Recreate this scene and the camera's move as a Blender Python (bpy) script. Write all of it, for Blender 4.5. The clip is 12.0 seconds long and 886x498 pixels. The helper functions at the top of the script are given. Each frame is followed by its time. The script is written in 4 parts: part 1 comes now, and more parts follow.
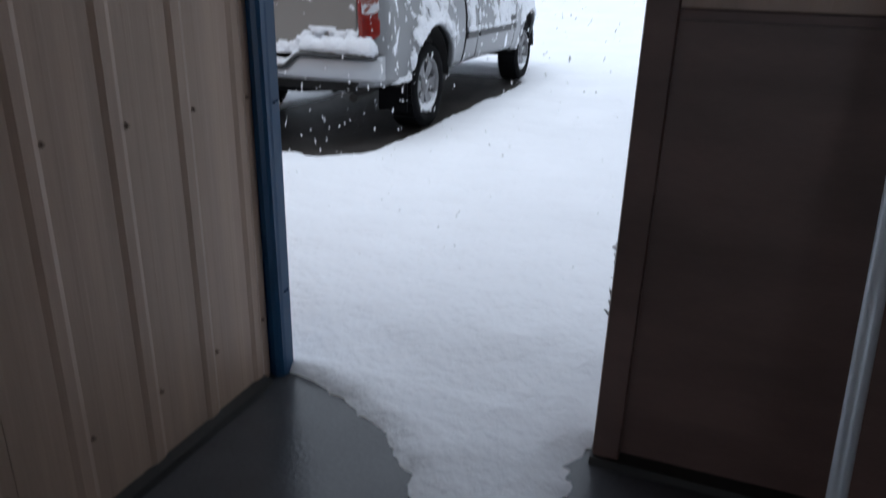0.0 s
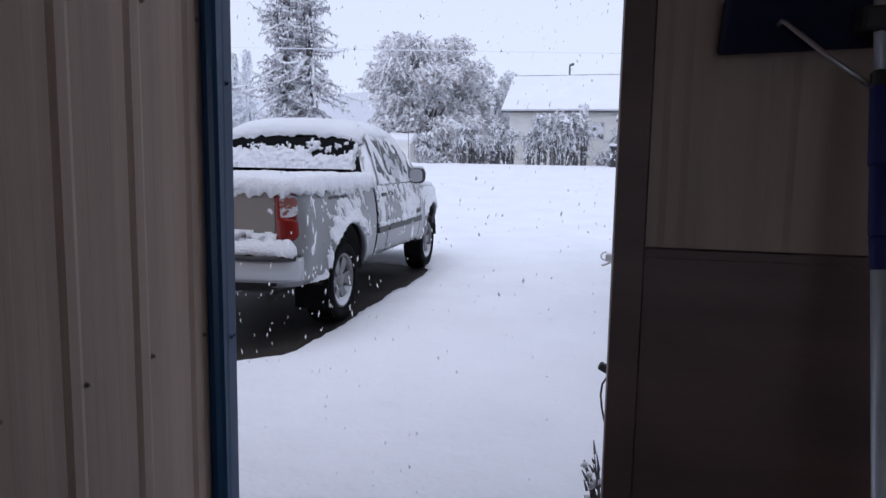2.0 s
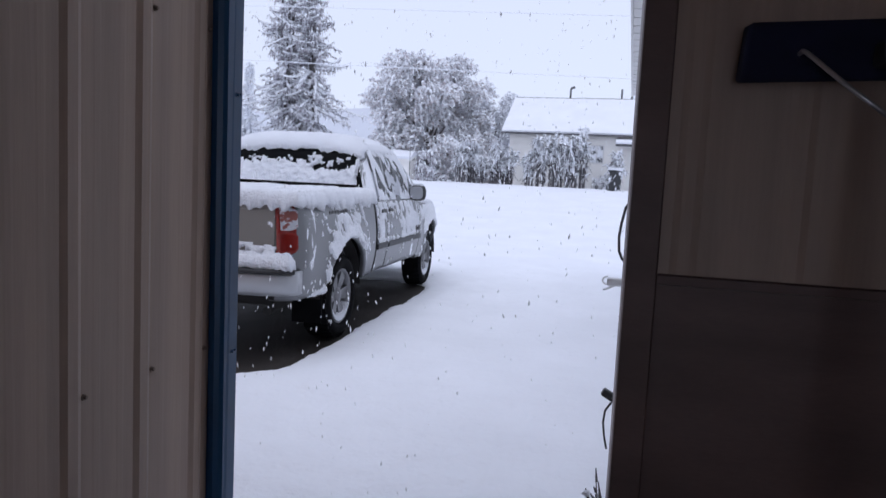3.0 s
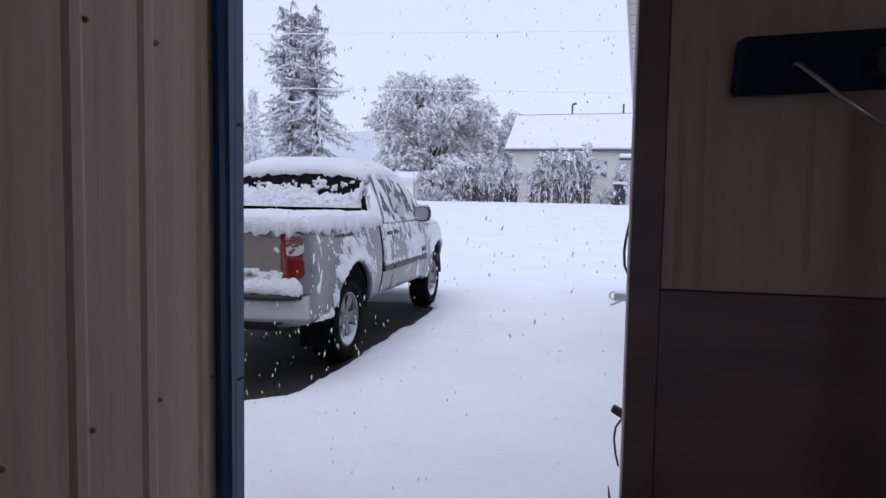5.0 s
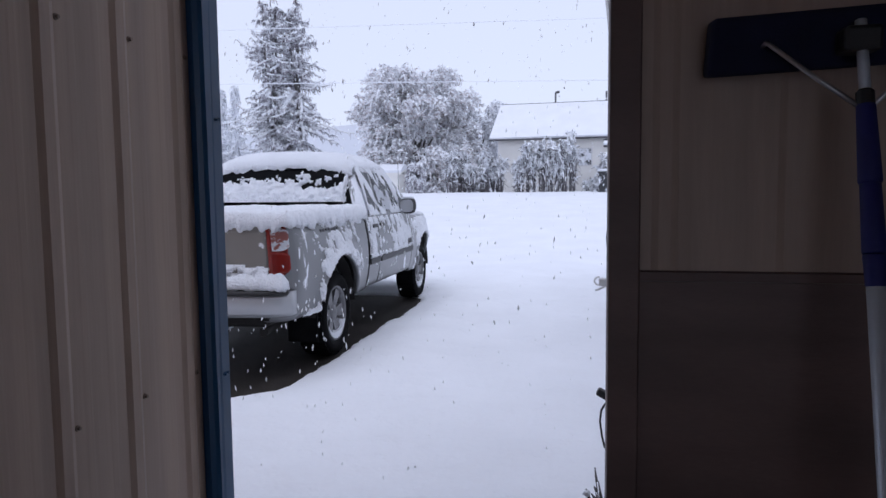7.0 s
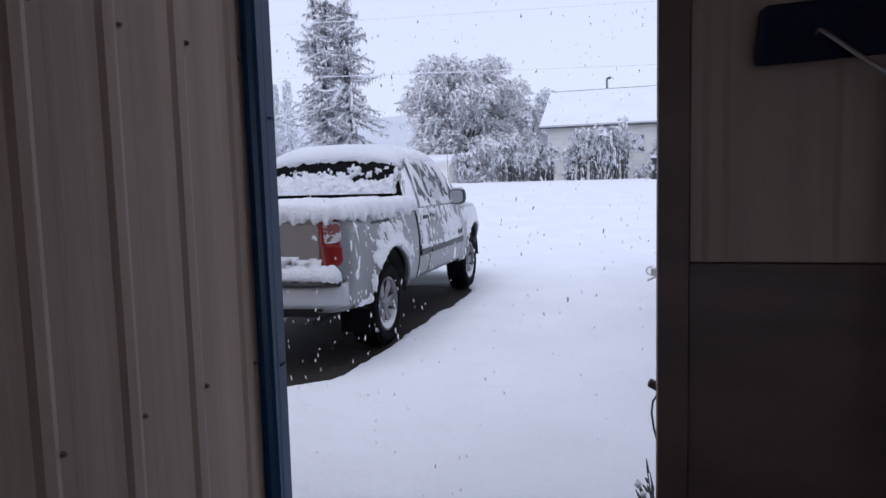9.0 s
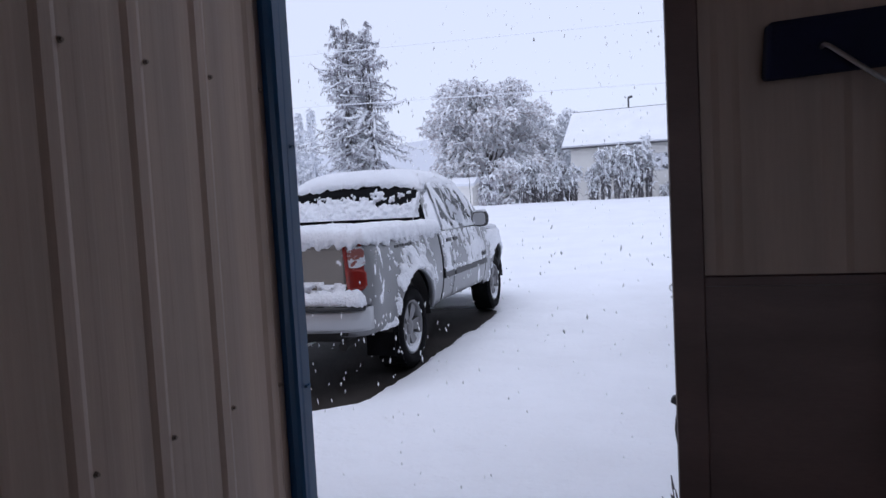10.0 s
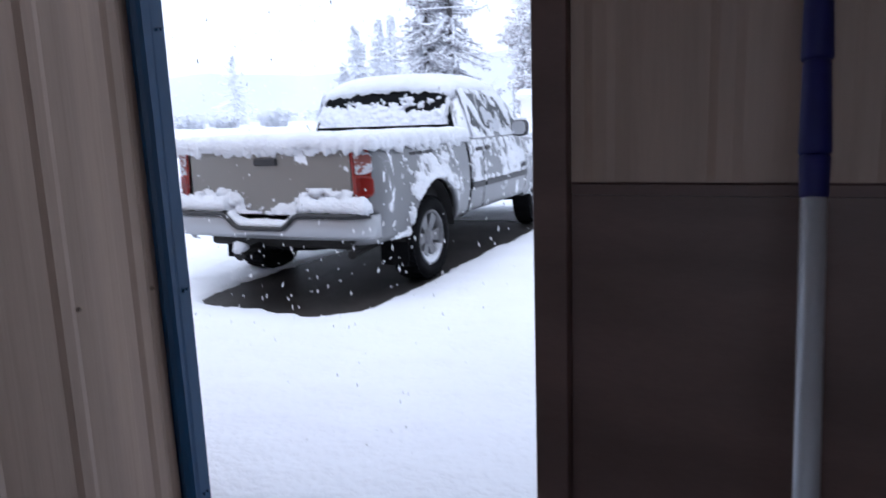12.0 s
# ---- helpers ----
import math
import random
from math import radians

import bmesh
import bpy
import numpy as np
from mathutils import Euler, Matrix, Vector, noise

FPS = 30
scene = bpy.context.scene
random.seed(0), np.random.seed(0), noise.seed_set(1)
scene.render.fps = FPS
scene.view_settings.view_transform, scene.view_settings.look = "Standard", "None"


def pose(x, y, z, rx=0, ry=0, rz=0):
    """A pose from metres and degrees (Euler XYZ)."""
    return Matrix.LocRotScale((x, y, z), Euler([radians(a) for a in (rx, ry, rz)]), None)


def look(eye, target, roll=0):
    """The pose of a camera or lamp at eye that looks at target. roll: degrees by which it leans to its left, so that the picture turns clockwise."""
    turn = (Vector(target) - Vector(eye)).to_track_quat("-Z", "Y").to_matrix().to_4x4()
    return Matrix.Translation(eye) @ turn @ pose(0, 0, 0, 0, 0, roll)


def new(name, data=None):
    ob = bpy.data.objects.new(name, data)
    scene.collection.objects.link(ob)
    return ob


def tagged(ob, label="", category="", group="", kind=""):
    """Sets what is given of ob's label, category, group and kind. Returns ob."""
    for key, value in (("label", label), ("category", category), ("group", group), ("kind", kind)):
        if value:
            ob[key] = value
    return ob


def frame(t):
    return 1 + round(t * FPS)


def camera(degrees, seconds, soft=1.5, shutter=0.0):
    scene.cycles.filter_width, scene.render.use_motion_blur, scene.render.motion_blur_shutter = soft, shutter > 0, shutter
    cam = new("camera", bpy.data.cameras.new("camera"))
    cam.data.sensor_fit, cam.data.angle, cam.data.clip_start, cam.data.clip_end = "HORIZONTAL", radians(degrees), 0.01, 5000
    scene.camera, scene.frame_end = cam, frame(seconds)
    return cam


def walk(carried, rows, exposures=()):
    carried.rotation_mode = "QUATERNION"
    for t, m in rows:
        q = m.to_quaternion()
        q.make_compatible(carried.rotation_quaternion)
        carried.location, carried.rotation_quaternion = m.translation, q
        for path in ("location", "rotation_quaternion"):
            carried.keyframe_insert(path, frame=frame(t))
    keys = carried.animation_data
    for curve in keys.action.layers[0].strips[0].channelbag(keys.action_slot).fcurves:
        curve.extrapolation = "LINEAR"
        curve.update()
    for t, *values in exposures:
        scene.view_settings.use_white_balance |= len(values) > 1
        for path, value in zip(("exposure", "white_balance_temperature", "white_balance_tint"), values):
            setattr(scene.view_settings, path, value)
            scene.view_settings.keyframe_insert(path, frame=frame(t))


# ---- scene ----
# ---- camera and its walk ----
cam = camera(63.2, 12.0, shutter=0.4)
PATH = [
    (0, (-0.062, 0.183, 1.273), (-0.722, 1.929, 0.553), 1.6),
    (0.5, (-0.098, 0.21, 1.36), (-0.762, 2.038, 0.896), -0.7),
    (1, (-0.174, 0.22, 1.401), (-0.729, 2.127, 1.163), 3.4),
    (1.5, (-0.256, 0.206, 1.416), (-0.711, 2.144, 1.217), 2.0),
    (2, (-0.28, 0.177, 1.409), (-0.707, 2.116, 1.162), 1.0),
    (2.5, (-0.298, 0.203, 1.404), (-0.711, 2.142, 1.135), 2.5),
    (3, (-0.317, 0.197, 1.409), (-0.735, 2.143, 1.212), 2.9),
    (3.5, (-0.314, 0.186, 1.416), (-0.734, 2.135, 1.262), 1.9),
    (5.3, (-0.305, 0.197, 1.416), (-0.742, 2.144, 1.274), 0.9),
    (5.5, (-0.304, 0.202, 1.416), (-0.717, 2.154, 1.277), 0.6),
    (6, (-0.297, 0.198, 1.415), (-0.723, 2.147, 1.278), 0.2),
    (6.5, (-0.3, 0.194, 1.407), (-0.714, 2.144, 1.233), 0.1),
    (7, (-0.286, 0.185, 1.408), (-0.693, 2.137, 1.242), -0.6),
    (7.2, (-0.281, 0.183, 1.402), (-0.699, 2.132, 1.238), -0.8),
    (8.8, (-0.274, 0.162, 1.418), (-0.794, 2.085, 1.245), -1.2),
    (9, (-0.276, 0.163, 1.419), (-0.819, 2.078, 1.227), -1.5),
    (9.5, (-0.276, 0.167, 1.419), (-0.804, 2.085, 1.211), -1.6),
    (10, (-0.246, 0.132, 1.414), (-0.856, 2.033, 1.289), -3.0),
    (10.5, (-0.11, 0.141, 1.396), (-0.749, 2.026, 1.203), -2.6),
    (11, (0.065, 0.191, 1.344), (-0.718, 2.009, 1.062), -1.5),
    (11.5, (0.158, 0.328, 1.31), (-0.505, 2.171, 0.906), -0.2),
    (12, (0.187, 0.514, 1.346), (-0.636, 2.301, 0.991), -2.1),
]
walk(cam, [(t, look(eye, target, roll)) for t, eye, target, roll in PATH],
     exposures=[(0.0, 0.36, 6350, 4), (0.6, 0.30, 6450, 8), (1.6, 0.0, 6200, 13), (9.8, -0.03, 6150, 14), (10.5, 0.12, 6050, 13), (11.1, 0.46, 6250, 9), (12.0, 0.68, 6000, 10)])

# ---- world and light: heavy overcast, snow falling ----
world = bpy.data.worlds.new("overcast_sky")
scene.world = world
world.use_nodes = True
wn, wl = world.node_tree.nodes, world.node_tree.links
sky = wn.new("ShaderNodeTexSky")
sky.sky_type, sky.sun_disc = "NISHITA", False
sky.sun_elevation, sky.sun_rotation = radians(35), radians(200)
scaled = wn.new("ShaderNodeMixRGB")
scaled.blend_type = "MIX"
scaled.inputs["Fac"].default_value = 0.985
scaled.inputs["Color2"].default_value = (0.790, 0.845, 1.0, 1)
wl.new(sky.outputs[0], scaled.inputs["Color1"])
wl.new(scaled.outputs[0], wn["Background"].inputs["Color"])
wn["Background"].inputs["Strength"].default_value = 0.92

sun_data = bpy.data.lights.new("sun", "SUN")
sun_data.energy, sun_data.angle, sun_data.color = 0.5, radians(60), (1.0, 0.98, 0.95)
sun = new("sun", sun_data)
sun.matrix_world = look((0, 0, 30), (0.5, 6, 0))


# ---- materials ----
def material(name, colour, rough=0.6, metal=0.0, vary=0.15, scale=3.0, fine=60.0, bump=0.1, dist=0.01, second=None, stretch=(1, 1, 1), spec=0.5, island=0.0):
    """Base colour broken up by two noises, with a fine relief."""
    m = bpy.data.materials.new(name)
    m.use_nodes = True
    n, l = m.node_tree.nodes, m.node_tree.links
    b = n["Principled BSDF"]
    b.inputs["Roughness"].default_value, b.inputs["Metallic"].default_value = rough, metal
    b.inputs["Specular IOR Level"].default_value = spec
    co = n.new("ShaderNodeTexCoord")
    mp = n.new("ShaderNodeMapping")
    mp.inputs["Scale"].default_value = stretch
    l.new(co.outputs["Object"], mp.inputs["Vector"])
    big, small = n.new("ShaderNodeTexNoise"), n.new("ShaderNodeTexNoise")
    big.inputs["Scale"].default_value, small.inputs["Scale"].default_value = scale, fine
    big.inputs["Detail"].default_value, small.inputs["Detail"].default_value = 5, 4
    l.new(mp.outputs[0], big.inputs["Vector"])
    l.new(mp.outputs[0], small.inputs["Vector"])
    ramp = n.new("ShaderNodeValToRGB")
    other = second or tuple(c * (1 - vary) for c in colour)
    ramp.color_ramp.elements[0].color = (*other, 1)
    ramp.color_ramp.elements[1].color = (*[min(1, c * (1 + vary * 0.5)) for c in colour], 1)
    ramp.color_ramp.elements[0].position, ramp.color_ramp.elements[1].position = 0.32, 0.68
    l.new(big.outputs["Fac"], ramp.inputs["Fac"])
    mix = n.new("ShaderNodeMixRGB")
    mix.blend_type, mix.inputs["Fac"].default_value = "MULTIPLY", 1.0
    grain = n.new("ShaderNodeMapRange")
    grain.inputs["To Min"].default_value, grain.inputs["To Max"].default_value = 1 - vary * 0.6, 1 + vary * 0.3
    l.new(small.outputs["Fac"], grain.inputs["Value"])
    l.new(ramp.outputs[0], mix.inputs["Color1"])
    l.new(grain.outputs[0], mix.inputs["Color2"])
    last = mix.outputs[0]
    if island:
        geo = n.new("ShaderNodeNewGeometry")
        rng = n.new("ShaderNodeMapRange")
        rng.inputs["To Min"].default_value, rng.inputs["To Max"].default_value = 1 - island, 1 + island
        l.new(geo.outputs["Random Per Island"], rng.inputs["Value"])
        mul = n.new("ShaderNodeMixRGB")
        mul.blend_type, mul.inputs["Fac"].default_value = "MULTIPLY", 1.0
        l.new(last, mul.inputs["Color1"])
        l.new(rng.outputs[0], mul.inputs["Color2"])
        last = mul.outputs[0]
    l.new(last, b.inputs["Base Color"])
    if bump:
        bp = n.new("ShaderNodeBump")
        bp.inputs["Strength"].default_value, bp.inputs["Distance"].default_value = bump, dist
        l.new(small.outputs["Fac"], bp.inputs["Height"])
        l.new(bp.outputs[0], b.inputs["Normal"])
    return m


SNOW_COLOUR = (0.86, 0.88, 0.93)


def snowed(name, colour, rough, metal, cover, scale=7.0, stretch=(1, 1, 1), coat=0.0, soft=0.02):
    """A painted surface with wet snow clinging to it in patches."""
    m = material(name, colour, rough, metal, vary=0.05, scale=1.5, fine=200, bump=0.02)
    n, l = m.node_tree.nodes, m.node_tree.links
    b = n["Principled BSDF"]
    b.inputs["Coat Weight"].default_value = coat
    co = n.new("ShaderNodeTexCoord")
    mp = n.new("ShaderNodeMapping")
    mp.inputs["Scale"].default_value = stretch
    l.new(co.outputs["Object"], mp.inputs["Vector"])
    a = n.new("ShaderNodeTexNoise")
    a.inputs["Scale"].default_value, a.inputs["Detail"].default_value, a.inputs["Roughness"].default_value = scale, 8, 0.62
    a.inputs["Distortion"].default_value = 0.6
    l.new(mp.outputs[0], a.inputs["Vector"])
    big = n.new("ShaderNodeTexNoise")
    big.inputs["Scale"].default_value = scale * 0.28
    l.new(mp.outputs[0], big.inputs["Vector"])
    add = n.new("ShaderNodeMath")
    add.operation = "ADD"
    l.new(a.outputs["Fac"], add.inputs[0])
    l.new(big.outputs["Fac"], add.inputs[1])
    edge = n.new("ShaderNodeMapRange")
    edge.inputs["From Min"].default_value, edge.inputs["From Max"].default_value = 1.0 + (0.5 - cover) * 0.5 - soft, 1.0 + (0.5 - cover) * 0.5 + soft
    l.new(add.outputs[0], edge.inputs["Value"])
    snow = n.new("ShaderNodeBsdfPrincipled")
    snow.inputs["Base Color"].default_value = (*SNOW_COLOUR, 1)
    snow.inputs["Roughness"].default_value = 0.75
    bp = n.new("ShaderNodeBump")
    bp.inputs["Strength"].default_value, bp.inputs["Distance"].default_value = 0.7, 0.02
    l.new(add.outputs[0], bp.inputs["Height"])
    l.new(bp.outputs[0], snow.inputs["Normal"])
    mx = n.new("ShaderNodeMixShader")
    l.new(edge.outputs[0], mx.inputs[0])
    l.new(b.outputs[0], mx.inputs[1])
    l.new(snow.outputs[0], mx.inputs[2])
    l.new(mx.outputs[0], n["Material Output"].inputs["Surface"])
    return m


SNOW = material("fresh_snow", SNOW_COLOUR, 0.7, vary=0.035, scale=1.2, fine=26, bump=0.5, dist=0.02, spec=0.3)
SNOW_CLUMP = material("clumped_snow", SNOW_COLOUR, 0.75, vary=0.04, scale=4, fine=70, bump=0.75, dist=0.03, spec=0.3)
FLAKE = material("falling_flake", (0.95, 0.97, 1.0), 0.9, vary=0.02, bump=0)
SNOW_LEAF = material("snow_on_twigs", (0.92, 0.94, 0.98), 0.8, vary=0.05, scale=1, fine=12, bump=0, island=0.08)
TAN = material("tan_painted_steel", (0.456, 0.337, 0.264), 0.45, vary=0.16, scale=2.2, fine=26, bump=0.04, stretch=(5, 5, 0.28))
BROWN = material("brown_painted_steel", (0.160, 0.098, 0.086), 0.48, vary=0.26, scale=2.4, fine=60, bump=0.05, stretch=(0.7, 0.7, 3.0))
BLUE = material("blue_painted_trim", (0.012, 0.070, 0.165), 0.35, vary=0.12, scale=2.0, fine=50, bump=0.03, stretch=(2, 2, 0.6))
SCREW = material("dull_screw", (0.26, 0.19, 0.15), 0.5, 0.2, vary=0.2)
CONCRETE = material("wet_concrete", (0.07, 0.074, 0.082), 0.2, vary=0.30, scale=2.2, fine=70, bump=0.18, dist=0.006)
WETGROUND = material("wet_gravel_drive", (0.036, 0.031, 0.028), 0.6, vary=0.6, scale=1.7, fine=60, bump=0.5, dist=0.012, spec=0.15)
SIDING = material("pale_house_siding", (0.90, 0.885, 0.855), 0.7, vary=0.08, scale=0.8, fine=20, bump=0.05)
DARKTRIM = material("dark_fascia", (0.10, 0.10, 0.11), 0.6, vary=0.2)
WHITETRIM = material("white_soffit", (0.72, 0.72, 0.72), 0.6, vary=0.06)
PAINT = snowed("silver_paint_with_snow", (0.170, 0.174, 0.184), 0.36, 0.5, 0.10, scale=15.0, stretch=(1, 1.0, 0.4), coat=0.3)
PAINT_CAB = snowed("silver_cab_paint", (0.285, 0.29, 0.30), 0.34, 0.5, 0.60, scale=6.0, stretch=(1, 1.0, 0.6), coat=0.3)
PAINT_CLEAN = snowed("silver_paint_specks", (0.235, 0.226, 0.214), 0.36, 0.45, 0.04, scale=9.0, coat=0.4)
BUMPER = snowed("silver_bumper", (0.40, 0.41, 0.43), 0.38, 0.4, 0.05, scale=8.0)
GLASS = snowed("dark_window_glass", (0.010, 0.011, 0.013), 0.12, 0.0, -0.25, scale=9.0)
SIDEGLASS = snowed("side_window_glass", (0.10, 0.105, 0.115), 0.15, 0.0, 0.45, scale=7.0)
RUBBER = material("black_rubber", (0.007, 0.007, 0.008), 0.85, vary=0.3, scale=8, fine=70, bump=0.2, dist=0.004, spec=0.08)
PLASTIC = material("black_plastic", (0.02, 0.02, 0.022), 0.5, vary=0.2, scale=6)
UNDER = material("dark_underbody", (0.015, 0.014, 0.014), 0.8, vary=0.3, scale=5)
RIM = material("alloy_rim", (0.20, 0.20, 0.21), 0.4, 0.5, vary=0.3, scale=12)
REDLENS = snowed("red_lens", (0.33, 0.014, 0.009), 0.2, 0.0, 0.12, scale=20.0)
CLEARLENS = snowed("pale_lens", (0.42, 0.16, 0.14), 0.2, 0.0, 0.56, scale=22.0, stretch=(1, 1, 1.6))
GLASS.node_tree.nodes["Principled BSDF"].inputs["Specular IOR Level"].default_value = 0.12
CHROME = material("steel", (0.55, 0.55, 0.56), 0.3, 0.9, vary=0.08)
NAVY = material("navy_foam", (0.006, 0.009, 0.040), 0.9, vary=0.25, scale=12, fine=140, bump=0.4, dist=0.004)
GRIP = material("blue_grip", (0.010, 0.013, 0.13), 0.6, vary=0.15, scale=15)
POLE = material("pale_grey_pole", (0.60, 0.65, 0.72), 0.35, 0.2, vary=0.06, scale=4)
CABLE = material("black_cable", (0.02, 0.02, 0.02), 0.6, vary=0.1)
BARK = material("bark", (0.15, 0.14, 0.135), 0.9, vary=0.35, scale=3, fine=20, bump=0.5)
# needle and leaf colours are lightened: distance haze is put into them
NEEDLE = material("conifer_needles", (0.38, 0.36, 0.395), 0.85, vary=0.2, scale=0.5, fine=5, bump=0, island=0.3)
FARNEEDLE = material("hazed_frosted_conifer", (0.84, 0.86, 0.91), 0.9, vary=0.12, scale=0.5, fine=5, bump=0, island=0.15)
LEAF = material("brown_leaves", (0.62, 0.54, 0.53), 0.85, vary=0.25, scale=0.5, fine=5, bump=0, island=0.35)
HAZEFROSTLEAF = material("hazed_frosted_leaves", (0.78, 0.78, 0.82), 0.85, vary=0.15, scale=0.5, fine=5, bump=0, island=0.2)
TWIG = material("shrub_twigs", (0.17, 0.16, 0.17), 0.9, vary=0.3, scale=1, fine=10, bump=0, island=0.3)
BIN = snowed("dark_bin_plastic", (0.03, 0.032, 0.036), 0.5, 0.0, 0.32, scale=11.0)


# ---- mesh helpers ----
def finish(bm, smooth):
    bmesh.ops.recalc_face_normals(bm, faces=bm.faces)
    if smooth:
        for f in bm.faces:
            f.smooth = True


def part(name, bm, mat, parent=None, label="", smooth=False):
    finish(bm, smooth)
    me = bpy.data.meshes.new(name)
    bm.to_mesh(me)
    bm.free()
    me.materials.append(mat)
    ob = new(name, me)
    if parent:
        ob.parent = parent
    return tagged(ob, label)


def arrays(name, verts, faces, mat, parent=None, label="", smooth=False):
    me = bpy.data.meshes.new(name)
    me.from_pydata([tuple(v) for v in verts], [], [tuple(f) for f in faces])
    me.materials.append(mat)
    if smooth:
        me.shade_smooth()
    ob = new(name, me)
    if parent:
        ob.parent = parent
    return tagged(ob, label)


def thing(name, place, label, category, group="", kind=""):
    ob = new(name)
    ob.location = place
    return tagged(ob, label, category, group, kind)


def box(bm, x0, x1, y0, y1, z0, z1, bevel=0.0):
    vs = bmesh.ops.create_cube(bm, size=1)["verts"]
    for v in vs:
        v.co = Vector(((x0 + x1) / 2 + v.co.x * (x1 - x0), (y0 + y1) / 2 + v.co.y * (y1 - y0), (z0 + z1) / 2 + v.co.z * (z1 - z0)))
    if bevel:
        es = list({e for v in vs for e in v.link_edges})
        bmesh.ops.bevel(bm, geom=es, offset=bevel, segments=2, affect="EDGES", profile=0.5)
    return bm


def boxed(*a, bevel=0.0):
    return box(bmesh.new(), *a, bevel=bevel)


def tube(points, radius, sides=8, bm=None, ends=True):
    """A round bar along points; radius may be a list."""
    bm = bm or bmesh.new()
    pts = [Vector(p) for p in points]
    rad = radius if isinstance(radius, (list, tuple)) else [radius] * len(pts)
    rings = []
    for i, p in enumerate(pts):
        d = (pts[min(i + 1, len(pts) - 1)] - pts[max(i - 1, 0)]).normalized()
        u = d.orthogonal().normalized() if i == 0 else (u - d * u.dot(d)).normalized()
        w = d.cross(u)
        rings.append([bm.verts.new(p + (u * math.cos(a) + w * math.sin(a)) * rad[i]) for a in [2 * math.pi * k / sides for k in range(sides)]])
    for a, b in zip(rings, rings[1:]):
        for k in range(sides):
            bm.faces.new((a[k], a[(k + 1) % sides], b[(k + 1) % sides], b[k]))
    if ends:
        bm.faces.new(rings[0][::-1])
        bm.faces.new(rings[-1])
    return bm


def sheet(rows, bm=None, close=False):
    """Faces between rows of points of equal length."""
    bm = bm or bmesh.new()
    grid = [[bm.verts.new(p) for p in row] for row in rows]
    for a, b in zip(grid, grid[1:]):
        for k in range(len(a) - (0 if close else 1)):
            j = (k + 1) % len(a)
            bm.faces.new((a[k], a[j], b[j], b[k]))
    return bm


def prism(poly, axis, a, b, bm=None):
    """A polygon in the two other axes, drawn out along axis from a to b."""
    bm = bm or bmesh.new()
    def at(p, v):
        return {"x": (v, p[0], p[1]), "y": (p[0], v, p[1]), "z": (p[0], p[1], v)}[axis]
    one, two = [bm.verts.new(at(p, a)) for p in poly], [bm.verts.new(at(p, b)) for p in poly]
    bm.faces.new(one)
    bm.faces.new(two[::-1])
    for k in range(len(poly)):
        j = (k + 1) % len(poly)
        bm.faces.new((one[k], two[k], two[j], one[j]))
    return bm


LATTICE = np.random.RandomState(7).rand(256, 256)


def vnoise(x, y):
    """Smooth value noise, 0 to 1, for arrays."""
    xi, yi = np.floor(x).astype(int), np.floor(y).astype(int)
    u, v = x - xi, y - yi
    u, v = u * u * (3 - 2 * u), v * v * (3 - 2 * v)
    g = lambda a, b: LATTICE[a % 256, b % 256]
    return (g(xi, yi) * (1 - u) + g(xi + 1, yi) * u) * (1 - v) + (g(xi, yi + 1) * (1 - u) + g(xi + 1, yi + 1) * u) * v


def fbm(x, y, octaves=4):
    return sum(vnoise(x * 2**k + 17 * k, y * 2**k + 31 * k) * 0.5**k for k in range(octaves)) / sum(0.5**k for k in range(octaves))


def smooth01(a, b, x):
    t = np.clip((x - a) / (b - a), 0, 1)
    return t * t * (3 - 2 * t)


# ---- ground: one sheet of snow that reaches the horizon ----
PATCH = (-3.165, 6.95, 0.755, 2.36, 0.40)   # bare wet ground under the truck: centre, half sizes, corner radius


